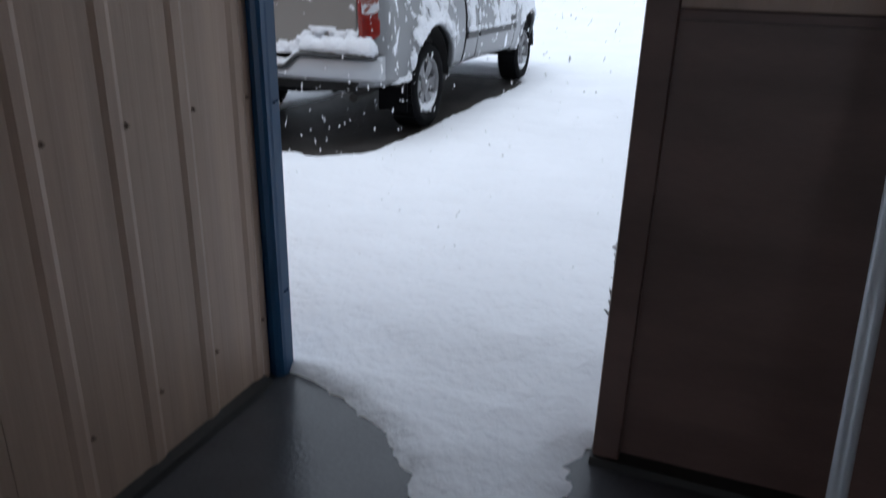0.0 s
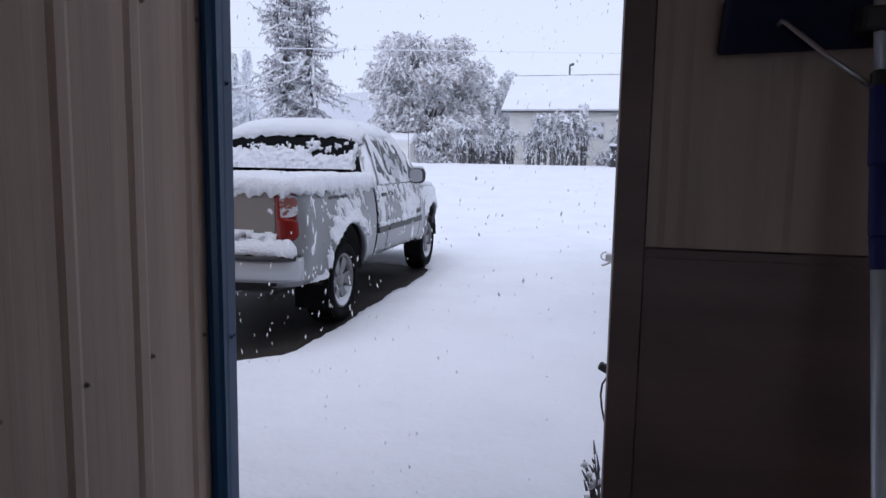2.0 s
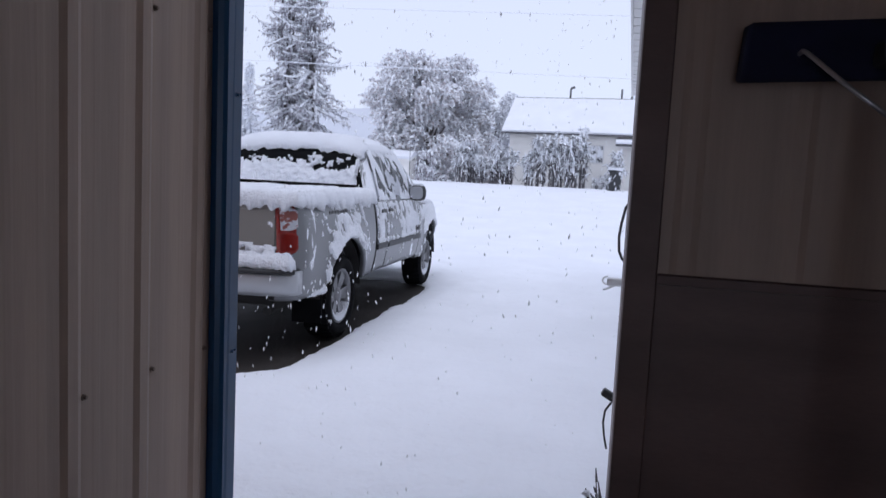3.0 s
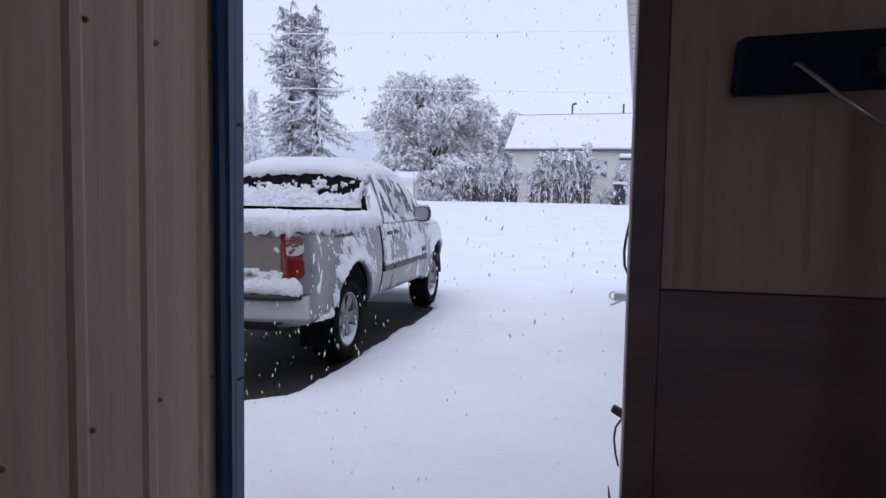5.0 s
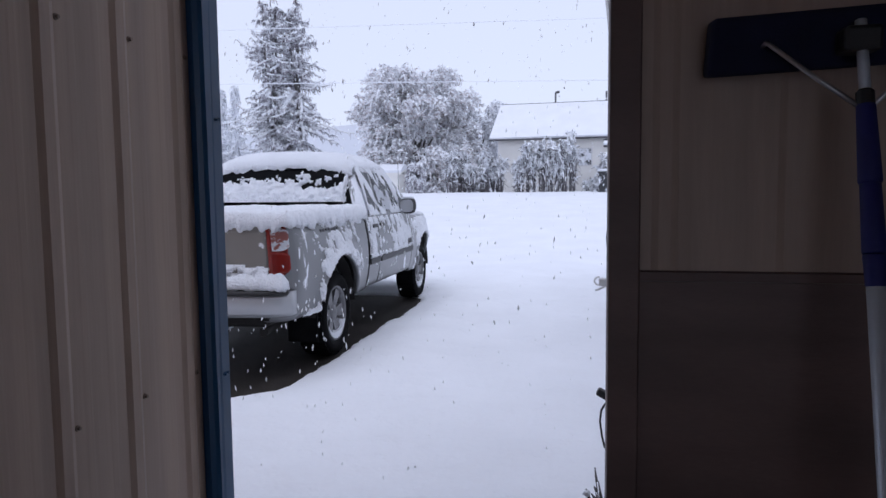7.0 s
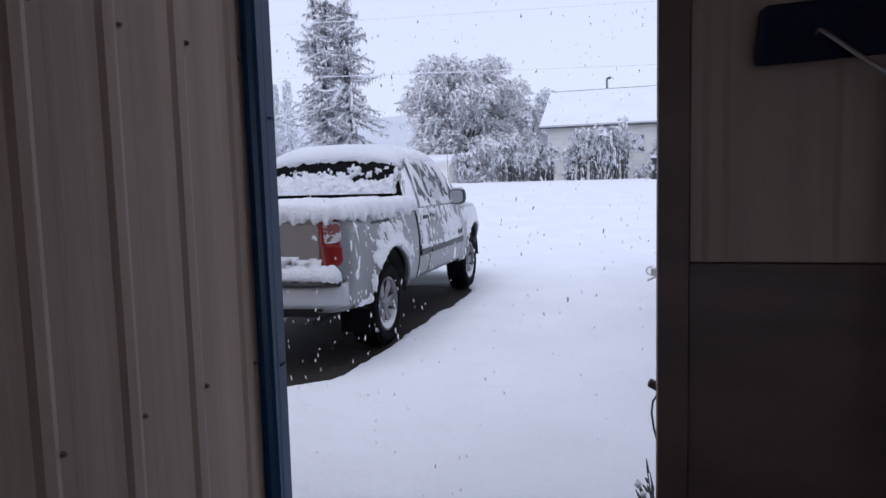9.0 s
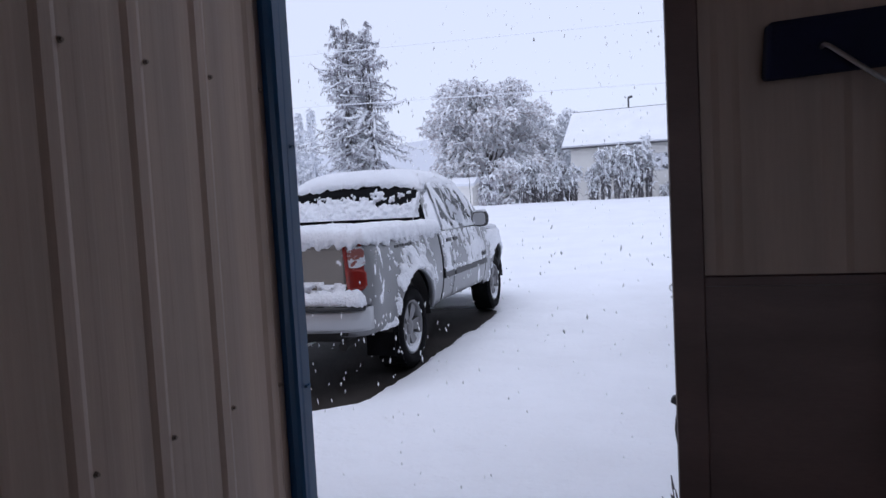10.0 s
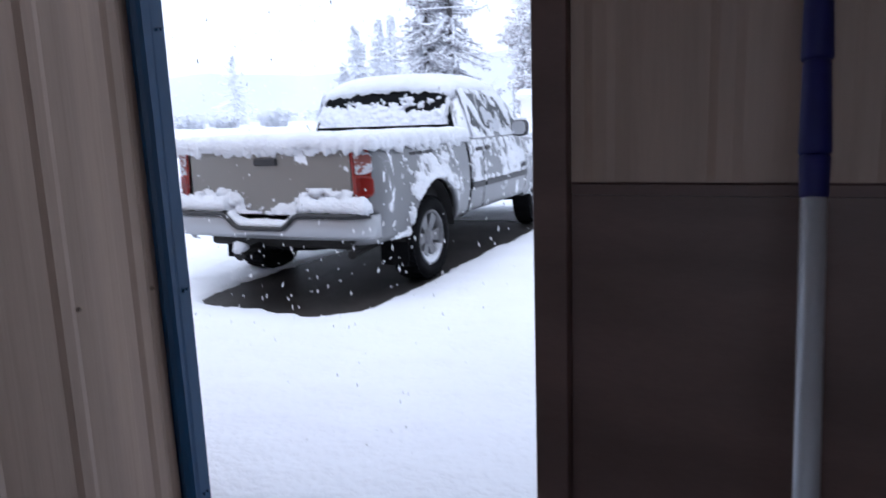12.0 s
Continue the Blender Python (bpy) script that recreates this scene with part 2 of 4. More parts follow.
def snow_height(x, y):
    rise = 1.15 * smooth01(12, 32, y) + 0.9 * smooth01(60, 200, np.hypot(x, y))
    lumps = (fbm(x * 1.1, y * 1.1) - 0.5) * 0.05 + (fbm(x * 6, y * 6, 3) - 0.5) * 0.026 + (fbm(x * 13, y * 13, 3) - 0.5) * 0.014
    deep = 0.085 + lumps
    # melted patch under the truck
    wob = (fbm(x * 2.2 + 40, y * 2.2, 4) - 0.5) * 0.16 + (fbm(x * 11, y * 11 + 9, 2) - 0.5) * 0.07
    qx, qy = np.abs(x - PATCH[0]) - PATCH[2] + PATCH[4], np.abs(y - PATCH[1]) - PATCH[3] + PATCH[4]
    d = np.hypot(np.maximum(qx, 0), np.maximum(qy, 0)) + np.minimum(np.maximum(qx, qy), 0) - PATCH[4] + wob
    s = 0.62 * np.sqrt(np.clip(d / 0.07, 0, 1)) + 0.38 * smooth01(0.05, 0.5, d)
    h = -0.05 + (deep + 0.05) * s
    # thin drift blown in over the porch slab
    left = np.interp(y, [0.9, 1.2, 1.55, 1.64, 1.81, 1.93, 2.0], [-0.45, -0.58, -0.68, -0.74, -0.93, -1.16, -1.32])
    right = np.interp(y, [0.9, 1.5, 1.85, 1.95], [-0.36, -0.27, -0.238, -0.205])
    reach = np.minimum(np.minimum(x - left, right - x), y - 0.85) + (fbm(x * 9, y * 9, 3) - 0.5) * 0.10 + (fbm(x * 34, y * 34, 2) - 0.5) * 0.05
    drift = -0.04 + (0.072 + lumps) * np.sqrt(np.clip(reach / 0.16, 0, 1))
    k = smooth01(2.0, 2.5, y)
    inner = np.where((y < 1.99) & (x > -1.40), drift, 0.035 + lumps)
    h = np.where(y < 2.5, inner * (1 - k) + h * k, h)
    indoors = (y < 1.99) & (y > -2.86) & (x > -1.40) & (x < 2.68)
    bare = indoors & ((y < 0.8) | (x > -0.2))
    h = np.where(bare, -0.06, h)
    h = np.where((y < 1.99) & ~indoors, deep, h)
    return h + rise


def spread(lo, hi, step, far, growth):
    mid = list(np.arange(lo, hi + step / 2, step))
    for end, sign in ((0, -1), (-1, 1)):
        side, v, s = [], mid[end], step
        while abs(v) < far:
            s *= growth
            v += sign * s
            side.append(v)
        mid = side[::-1] + mid if sign < 0 else mid + side
    return np.array(mid)


gx, gy = spread(-4.8, 0.2, 0.035, 900, 1.09), spread(0.8, 10.4, 0.035, 900, 1.07)
GX, GY = np.meshgrid(gx, gy)
GZ = snow_height(GX, GY)
nx, ny = len(gx), len(gy)
idx = np.arange(nx * ny).reshape(ny, nx)
quads = np.stack([idx[:-1, :-1], idx[:-1, 1:], idx[1:, 1:], idx[1:, :-1]], -1).reshape(-1, 4)
ground = arrays("ground", np.stack([GX, GY, GZ], -1).reshape(-1, 3).tolist(), quads.tolist(), SNOW, smooth=True)
tagged(ground, "fresh deep white snow covering the open yard", "snow", kind="structure")

tagged(part("driveway", boxed(-4.7, -1.9, 4.0, 10.0, -0.12, 0.0), WETGROUND), "bare wet brown gravel under the parked truck", "driveway", kind="structure")
tagged(part("floor", boxed(-1.46, 2.7, -2.8, 1.985, -0.15, 0.0, bevel=0.006), CONCRETE), "dark wet concrete porch slab", "floor", kind="structure")


# ---- the porch: ribbed steel walls, trims, roof ----
def rib(u, pitch=0.229):
    """Height of the ribbed sheet at u along it: one tall rib per pitch, two faint ones between."""
    u = (u + pitch / 2) % pitch - pitch / 2
    tall = 0.0062 * min(1.0, max(0.0, (0.030 - abs(u)) / 0.016))
    low = 0.0003 * min(1.0, max(0.0, (0.013 - abs(abs(u) - 0.076)) / 0.006))
    return tall + low


def ribbed(length, start, z0, z1, back=0.0025, lift=1.0):
    """A ribbed sheet in local axes: along x, out along -y, upright; start shifts the ribs."""
    stops = sorted({round(v, 4) for c in np.arange(int(start / 0.229) - 1, (start + length) / 0.229 + 2) for v in [(c * 0.229 - start) + o for o in (-0.030, -0.014, 0.014, 0.030, -0.089, -0.083, -0.069, -0.063, 0.063, 0.069, 0.083, 0.089)] if 0 < v < length} | {0.0, length})
    front = [(u, -lift * rib(u + start)) for u in stops]
    outline = front + [(length, back), (0.0, back)]
    return prism(outline, "z", z0, z1)


def screw_mesh():
    bm = bmesh.new()
    bmesh.ops.create_cone(bm, segments=12, radius1=0.007, radius2=0.0065, depth=0.002, cap_ends=True)
    top = bmesh.ops.create_cone(bm, segments=6, radius1=0.0045, radius2=0.004, depth=0.006, cap_ends=True)["verts"]
    bmesh.ops.translate(bm, verts=top, vec=(0, 0, 0.004))
    return bm


screw_data = bpy.data.meshes.new("screw")
_s = screw_mesh()
_s.to_mesh(screw_data)
_s.free()
screw_data.materials.append(SCREW)


blue_screw_data = screw_data.copy()
blue_screw_data.materials[0] = BLUE


def screw(place, out, parent, data=screw_data):
    ob = new("screw", data)
    ob.parent = parent
    ob.matrix_local = Matrix.Translation(place) @ Vector(out).to_track_quat("Z", "Y").to_matrix().to_4x4()
    return ob


WALL_X = -1.325
wall_left = part("wall_left", boxed(-1.47, WALL_X - 0.004, -2.8, 1.936, -0.12, 2.75), TAN)
tagged(wall_left, "tan ribbed steel porch wall with screws", "wall", kind="structure")
for i in range(6):
    y1 = 1.933 - i * 0.916
    y0 = max(y1 - 0.914, -2.79)
    if y1 - y0 < 0.1:
        break
    p = part("metal_panel", ribbed(y1 - y0, y0 - 1.872 + 0.229 * 40, 0.008, 2.70), TAN, wall_left)
    p.matrix_local = Matrix.Translation((WALL_X, y0, 0)) @ pose(0, 0, 0, 0, 0, 90)
for k in range(10):
    for z in (0.22, 0.925, 1.755, 2.5):
        screw((WALL_X + 0.002, 1.872 + 0.036 - 0.229 * k, z + 0.012 * math.sin(k * 3.1)), (1, 0, 0), wall_left)

# blue folded jamb trim that closes the end of the wall
bm = prism([(-1.47, 1.937), (-1.322, 1.937), (-1.322, 1.933), (-1.304, 1.928), (-1.291, 1.934), (-1.282, 1.942), (-1.279, 1.962), (-1.276, 1.998), (-1.282, 2.004), (-1.47, 2.004)], "z", 0.0, 2.75)
for v in bm.verts:
    if v.co.y < 1.95:
        v.co.y += 0.008 - 0.0105 * v.co.z
trim = part("trim", bm, BLUE)
tagged(trim, "blue folded steel corner trim, slightly scuffed", "trim", kind="structure")
for z in (0.30, 0.905, 1.60, 2.3):
    screw((-1.278, 1.974, z), (1, 0, 0), trim, blue_screw_data)
    screw((-1.278, 1.987, z + 0.002), (1, 0, 0), trim, blue_screw_data)
tagged(part("baseboard", prism([(-1.33, 0.0), (-1.286, 0.0), (-1.291, 0.020), (-1.33, 0.028)], "y", -2.78, 1.892), CABLE), "black base seal along the wall foot", "trim", kind="structure")

# wall beside the opening: tan ribbed sheet above a brown wainscot
WALL_Y = 1.942
wall_right = part("wall_right", boxed(-0.236, 2.62, WALL_Y + 0.004, 2.06, -0.12, 2.75), BROWN)
tagged(wall_right, "porch wall with tan ribbed steel over brown wainscot", "wall", kind="structure")
for i in range(3):
    x0 = -0.186 + i * 0.916
    x1 = min(x0 + 0.914, 2.6)
    part("metal_panel", ribbed(x1 - x0, x0 + 0.122 + 0.229 * 10, 1.213, 2.70, lift=0.45), TAN, wall_right).location = (x0, WALL_Y - 0.010, 0)
    w = part("wainscot_panel", boxed(x0, x1, WALL_Y - 0.006, WALL_Y + 0.003, 0.03, 1.222, bevel=0.002), BROWN, wall_right, "brown flat steel wainscot")
for x in (-0.122, 0.107, 0.336):
    for z in (2.1, 2.4):
        screw((x, WALL_Y - 0.016, z), (0, -1, 0), wall_right)
part("ledge_strip", prism([(WALL_Y - 0.007, 1.186), (WALL_Y - 0.0135, 1.188), (WALL_Y - 0.0145, 1.208), (WALL_Y - 0.007, 1.2115)], "x", -0.177, 2.6), BROWN, wall_right, "brown ledge strip over the wainscot")
corner = part("trim", prism([(-0.249, 1.906), (-0.182, 1.906), (-0.178, 1.912), (-0.178, WALL_Y + 0.003), (-0.237, WALL_Y + 0.003), (-0.237, 2.07), (-0.251, 2.07), (-0.252, 1.912)], "z", 0.0, 2.75), BROWN)
tagged(corner, "brown steel corner trim beside the opening", "trim", kind="structure")
tagged(part("baseboard", prism([(WALL_Y, 0.0), (1.888, 0.0), (1.893, 0.022), (WALL_Y, 0.03)], "x", -0.256, 2.6), CABLE), "black base seal along the wall foot", "trim", kind="structure")

# plain unseen shell that closes the porch; its back gap lets in fill light
for x0, x1, z0 in ((-1.47, -0.55, -0.12), (1.30, 2.74, -0.12), (-0.55, 1.30, 2.25)):
    tagged(part("wall_back", boxed(x0, x1, -2.92, -2.8, z0, 2.75), TAN), "unseen plain tan back wall of the porch, gap sized to let in light", "wall", kind="structure")
tagged(part("wall_side", boxed(2.62, 2.74, -2.8, 2.06, -0.12, 2.75), TAN), "plain tan side wall of the porch", "wall", kind="structure")
# unseen wall, added to block sky light from the near snow
tagged(part("wall_shade", boxed(-7.0, -1.472, 1.86, 1.99, -0.12, 2.75), TAN), "unseen plain tan wall added to shade the near snow", "wall", kind="structure")
# ceiling runs on over that wall to shade the snow as well
tagged(part("ceiling", boxed(-7.4, 2.9, -3.0, 2.2, 2.75, 2.87), TAN), "plain tan steel porch ceiling, extended out of view as a shade", "ceiling", kind="structure")

# long outside wall of the house that runs away from the corner, with its eave
house_turn = pose(-0.237, 2.072, 0, 0, 0, -2.25)
hw = part("wall_outside", boxed(0.0, 0.14, 0.0, 9.3, -0.12, 2.78), SIDING)
hw.matrix_world = house_turn
tagged(hw, "pale outside wall of the house", "wall", kind="structure")
eave = thing("eave", (0, 0, 0), "white boxed house eave with ribbed soffit and snow on top", "eave", kind="structure")
eave.matrix_world = house_turn
part("fascia", boxed(-0.112, -0.094, 0.3, 9.4, 2.75, 2.93, bevel=0.004), WHITETRIM, eave)
part("roof_snow", boxed(-0.13, 0.8, 0.3, 9.42, 2.935, 3.03, bevel=0.03), SNOW_CLUMP, eave, "thick snow along the roof edge")
for k in range(60):
    part("soffit_slat", boxed(-0.092, 0.0, 0.32 + k * 0.15, 0.32 + k * 0.15 + 0.142, 2.755 + 0.004 * (k % 2), 2.775), WHITETRIM, eave)


# ---- the parked truck ----
TX, TY = -3.345, 7.6
truck = thing("pickup_truck", (TX, TY, -0.005), "silver pickup truck covered in fresh snow on wet ground", "truck")


def tp(name, bm, mat, parent=None, label="", smooth=False):
    bmesh.ops.translate(bm, verts=bm.verts, vec=(0, -TY, 0))
    return part(name, bm, mat, parent or truck, label, smooth)


def side_w(z):
    return 0.955 - (0.36 * (z - 0.78) ** 2 if z > 0.78 else 0.5 * (0.78 - z) ** 2)


AXLES, ARCH_R, ARCH_Z = (6.0, 9.26), 0.478, 0.383


def side_x(y, z, out=0.0):
    w = side_w(z) + out
    for a in AXLES:
        r = math.hypot(y - a, z - ARCH_Z)
        w += 0.025 * math.exp(-(((r - ARCH_R - 0.015) / 0.05) ** 2)) + 0.010 * math.exp(-(((r - ARCH_R - 0.07) / 0.12) ** 2))
    if y < 5.17:
        w -= 0.15 * (1 - math.sqrt(max(0.0, 1 - ((5.17 - y) / 0.17) ** 2)))
    w -= 0.055 * float(smooth01(8.3, 9.2, y))
    if y > 9.30:
        w -= 0.36 * ((y - 9.30) / 0.85) ** 2
    return w


def sill(y, base):
    z = base(y)
    for a in AXLES:
        if abs(y - a) < ARCH_R:
            z = max(z, ARCH_Z + math.sqrt(ARCH_R**2 - (y - a) ** 2))
    return z


def side_panel(y0, y1, top, base, sign):
    ys = sorted({round(v, 4) for v in np.linspace(y0, y1, int((y1 - y0) / 0.06) + 2)} | {round(a + ARCH_R * math.cos(k * math.pi / 24), 4) for a in AXLES for k in range(25) if y0 < a + ARCH_R * math.cos(k * math.pi / 24) < y1} | {round(v, 4) for v in (5.01, 5.03, 5.06, 5.1) if y0 < v < y1})
    rows = []
    for y in ys:
        zb, zt = sill(y, base), top(y)
        row = [(sign * (side_x(y, zb) - 0.045), y, zb + 0.006), (sign * (side_x(y, zb) - 0.02), y, zb - 0.003)]
        row += [(sign * side_x(y, z), y, z) for z in np.linspace(zb, zt, 16)]
        row += [(sign * (side_x(y, zt) - 0.015), y, zt + 0.012), (sign * (side_x(y, zt) - 0.09), y, zt + 0.012)]
        rows.append(row)
    return sheet(rows)


for sign in (1, -1):
    tp("bed_side", side_panel(5.0, 6.78, lambda y: 1.165, lambda y: 0.46, sign), PAINT, smooth=True)
    rear = tp("rear_door", side_panel(6.825, 7.155, lambda y: 1.16, lambda y: 0.475, sign), PAINT, smooth=True)
    front = tp("front_door", side_panel(7.178, 8.49, lambda y: 1.16 - 0.02 * (y - 7.2), lambda y: 0.475, sign), PAINT, smooth=True)
    tp("front_fender", side_panel(8.513, 10.2, lambda y: 1.10 - 0.10 * max(0, (y - 8.6)) ** 1.4, lambda y: 0.44, sign), PAINT, smooth=True)
    tp("rocker", box(bmesh.new(), sign * 0.76, sign * 0.865, 6.5, 8.78, 0.455, 0.50, bevel=0.02), PLASTIC)
    for y, z0 in ((6.80, 0.47), (7.1665, 0.475), (8.5015, 0.475)):
        tp("door_gap", sheet([[(sign * (side_x(y, z) - 0.03 + d), yy, z) for yy, d in ((y - 0.03, 0.0), (y, 0.014), (y + 0.03, 0.0))] for z in np.linspace(z0, 1.15, 14)]), UNDER, None, "dark seam between the panels")
    for a, b, host in ((6.83, 7.15, rear), (7.185, 8.49, front)):
        x = side_x(7.3, 0.72)
        tp("side_moulding", box(bmesh.new(), sign * (x - 0.005), sign * (x + 0.016), a, b, 0.69, 0.75, bevel=0.007), PLASTIC, host, "dark grey door moulding")
    for y, host in ((7.05, rear), (7.29, front)):
        tp("door_handle", box(bmesh.new(), sign * (side_x(7.3, 1.05) - 0.01), sign * (side_x(7.3, 1.05) + 0.022), y - 0.07, y + 0.07, 1.04, 1.075, bevel=0.008), PLASTIC, host)

# dark model lettering low on the front doors, as plain bars
for sign in (1, -1):
    for k, w in enumerate((0.05, 0.035, 0.045, 0.05)):
        y = 8.24 + k * 0.06
        tp("badge_bar", box(bmesh.new(), sign * (side_x(8.3, 0.82) - 0.003), sign * (side_x(8.3, 0.82) + 0.006), y, y + w, 0.795, 0.85, bevel=0.002), PLASTIC)

# dark lettering under the bed rail, as plain bars
for sign in (1, -1):
    for k, w in enumerate((0.05, 0.04, 0.05, 0.035, 0.05, 0.045, 0.04)):
        y = 5.62 + k * 0.062
        tp("badge_bar", box(bmesh.new(), sign * (side_x(y, 1.09) - 0.003), sign * (side_x(y, 1.09) + 0.005), y, y + w, 1.078, 1.102, bevel=0.002), PLASTIC)

# tail lights wrap the rear corners
for sign in (1, -1):
    light = thing("tail_light", (0, 0, 0), "red and clear tail light flecked with snow", "")
    light.parent = truck
    ys = [5.0 - 0.004, 5.0, 5.004, 5.009, 5.016, 5.025, 5.036, 5.048]
    def lens(z0, z1, out, wrap=0.03):
        rows = []
        for y in ys:
            yy = max(y, 5.0)
            tip = 0.03 * ((yy - 5.0) / 0.048) ** 2
            rows.append([(sign * (side_x(yy, 0.5 * z + 0.475, out)), y - 0.008, z) for z in np.linspace(z0 + tip, z1 - tip, 7)])
        rows.insert(0, [(x - sign * wrap, y - 0.002, z) for x, y, z in rows[0]])
        bm = sheet(rows)
        bmesh.ops.solidify(bm, geom=bm.faces, thickness=0.012)
        return bm
    tp("housing", lens(0.80, 1.185, 0.004), REDLENS, light, smooth=True)
    tp("red_lens", lens(0.815, 0.972, 0.016), REDLENS, light, "glossy red lens", smooth=True)
    ys = ys[1:]
    tp("clear_lens", lens(0.978, 1.15, 0.018, 0.012), CLEARLENS, light, "pale pinkish lens half hidden by snow", smooth=True)
    ys = [4.996] + ys
    tp("upper_lens", lens(1.154, 1.176, 0.016), REDLENS, light, smooth=True)

# tailgate with a raised field, handle, and step bumper
tailgate = tp("tailgate", box(bmesh.new(), -0.762, 0.762, 5.004, 5.06, 0.66, 1.175, bevel=0.018), PAINT_CLEAN)
tp("tailgate_field", box(bmesh.new(), -0.752, 0.752, 4.998, 5.01, 0.70, 1.12, bevel=0.006), PAINT_CLEAN, tailgate)
handle = tp("handle", box(bmesh.new(), -0.107, 0.107, 4.976, 5.005, 1.045, 1.105, bevel=0.012), PLASTIC, tailgate, "black tailgate handle")


def bumper_col(x):
    bow = 0.11 * max(0.0, (abs(x) - 0.70) / 0.245) ** 2
    top = 0.685 - 0.105 * float(1 - smooth01(0.19, 0.36, abs(x)))
    y = 4.86 + bow
    low = 0.50 + 0.015 * (abs(x) / 0.94) ** 2
    return [(x, y + 0.03, low), (x, y + 0.004, low + 0.03), (x, y, top - 0.05), (x, y + 0.012, top - 0.01), (x, y + 0.04, top), (x, 5.08, top), (x, 5.08, low)]


xs = sorted(set(np.round(np.r_[np.linspace(-0.94, 0.94, 33), np.linspace(-0.36, -0.23, 8), np.linspace(0.23, 0.36, 8)], 4)))
bm = sheet([bumper_col(x) for x in xs], close=True)
for end in (0, -1):
    bm.verts.ensure_lookup_table()
    n = len(xs)
    bm.faces.new([bm.verts[(0 if end == 0 else n - 1) * 7 + k] for k in range(7)])
bumper = tp("rear_bumper", bm, BUMPER, smooth=True, label="silver step bumper with a notch in the middle")
for x0, x1 in ((-0.93, -0.35), (0.35, 0.93)):
    rows = [[(x, bumper_col(x)[0][1] - 0.032 + dy, 0.682 + dz) for dy, dz in ((0.0, 0.0), (0.0, 0.014), (0.01, 0.018), (0.15, 0.018), (0.15, 0.0))] for x in np.linspace(x0, x1, 10)]
    tp("step_pad", sheet(rows, close=True), PLASTIC, bumper)
edge = [(x, bumper_col(x)[2][1] - 0.004, bumper_col(x)[4][2] + 0.002) for x in np.linspace(-0.93, 0.93, 60)]
tp("top_edge", tube(edge, 0.018, 8), PLASTIC, bumper, "black rubber edge strip", True)
tp("step_pad", box(bmesh.new(), -0.20, 0.20, 4.875, 4.99, 0.576, 0.590, bevel=0.006), PLASTIC, bumper)

# cab above the belt line
CAB = [(1.13, 6.83, 8.90, 0.895), (1.25, 6.85, 8.72, 0.87), (1.42, 6.88, 8.48, 0.82), (1.57, 6.93, 8.26, 0.765), (1.64, 6.97, 8.15, 0.725), (1.685, 7.05, 8.03, 0.66), (1.71, 7.22, 7.86, 0.5)]


def cab_at(z):
    c = np.array(CAB)
    return [float(np.interp(z, c[:, 0], c[:, k])) for k in (1, 2, 3)]


def cab_ring(z):
    yb, yf, w = cab_at(z)
    ring, r = [], 0.13
    for cx, cy, a0 in ((w - r, yf - r, 0), (-w + r, yf - r, 90), (-w + r, yb + r, 180), (w - r, yb + r, 270)):
        ring += [(cx + r * math.cos(radians(a0 + a)), cy + r * math.sin(radians(a0 + a)), z) for a in (0, 22.5, 45, 67.5, 90)]
    return ring


bm = sheet([cab_ring(z) for z in [c[0] for c in CAB]], close=True)
bm.verts.ensure_lookup_table()
bm.faces.new(bm.verts[-20:])
cab = tp("cab", bm, PAINT_CAB, smooth=True)


def pane(rows, mat, parent, label=""):
    bm = sheet(rows)
    bmesh.ops.solidify(bm, geom=bm.faces, thickness=0.004)
    return tp("window", bm, mat, parent, label)


rows = [[(s * ((cab_at(z)[2] - 0.085) * (1.0 if 1.25 < z < 1.60 else 0.965)), cab_at(z)[0] - 0.006, z) for s in np.linspace(-1, 1, 9)] for z in (1.22, 1.26, 1.36, 1.46, 1.56, 1.605, 1.63)]
pane(rows, GLASS, cab, "dark rear window half buried in snow")
for sign in (1, -1):
    for f0, f1 in ((0.07, 0.26), (0.30, 0.80)):
        rows = []
        for z in (1.19, 1.31, 1.45, 1.59):
            yb, yf, w = cab_at(z)
            a, b = yb + 0.10 + f0 * 1.3, (yb + 0.10 + f1 * 1.3 if f1 < 0.5 else yf - 0.28)
            rows.append([(sign * (w + 0.005), y, z) for y in np.linspace(a, b, 5)])
        pane(rows, SIDEGLASS, cab, "side window with clinging snow")
rows = [[(s * (cab_at(z)[2] - 0.10), cab_at(z)[1] + 0.006, z) for s in np.linspace(-1, 1, 7)] for z in (1.19, 1.38, 1.56)]
pane(rows, GLASS, cab, "windscreen under snow")

# bonnet, nose and front bumper
rows = []
for y in np.linspace(8.55, 10.2, 14):
    t = (y - 8.55) / 1.65
    w = side_x(y, 1.0) - 0.05
    z = 1.14 - 0.13 * t**1.6
    rows.append([(s * w, y, z - 0.05 * abs(s) ** 3) for s in np.linspace(-1, 1, 13)])
tp("bonnet", sheet(rows), PAINT, smooth=True)
tp("nose", box(bmesh.new(), -0.60, 0.60, 10.05, 10.22, 0.55, 0.99, bevel=0.05), PAINT)
tp("front_bumper", box(bmesh.new(), -0.60, 0.60, 10.08, 10.30, 0.42, 0.66, bevel=0.06), BUMPER)
tp("bed_front", box(bmesh.new(), -0.86, 0.86, 6.70, 6.78, 0.5, 1.165), PAINT)

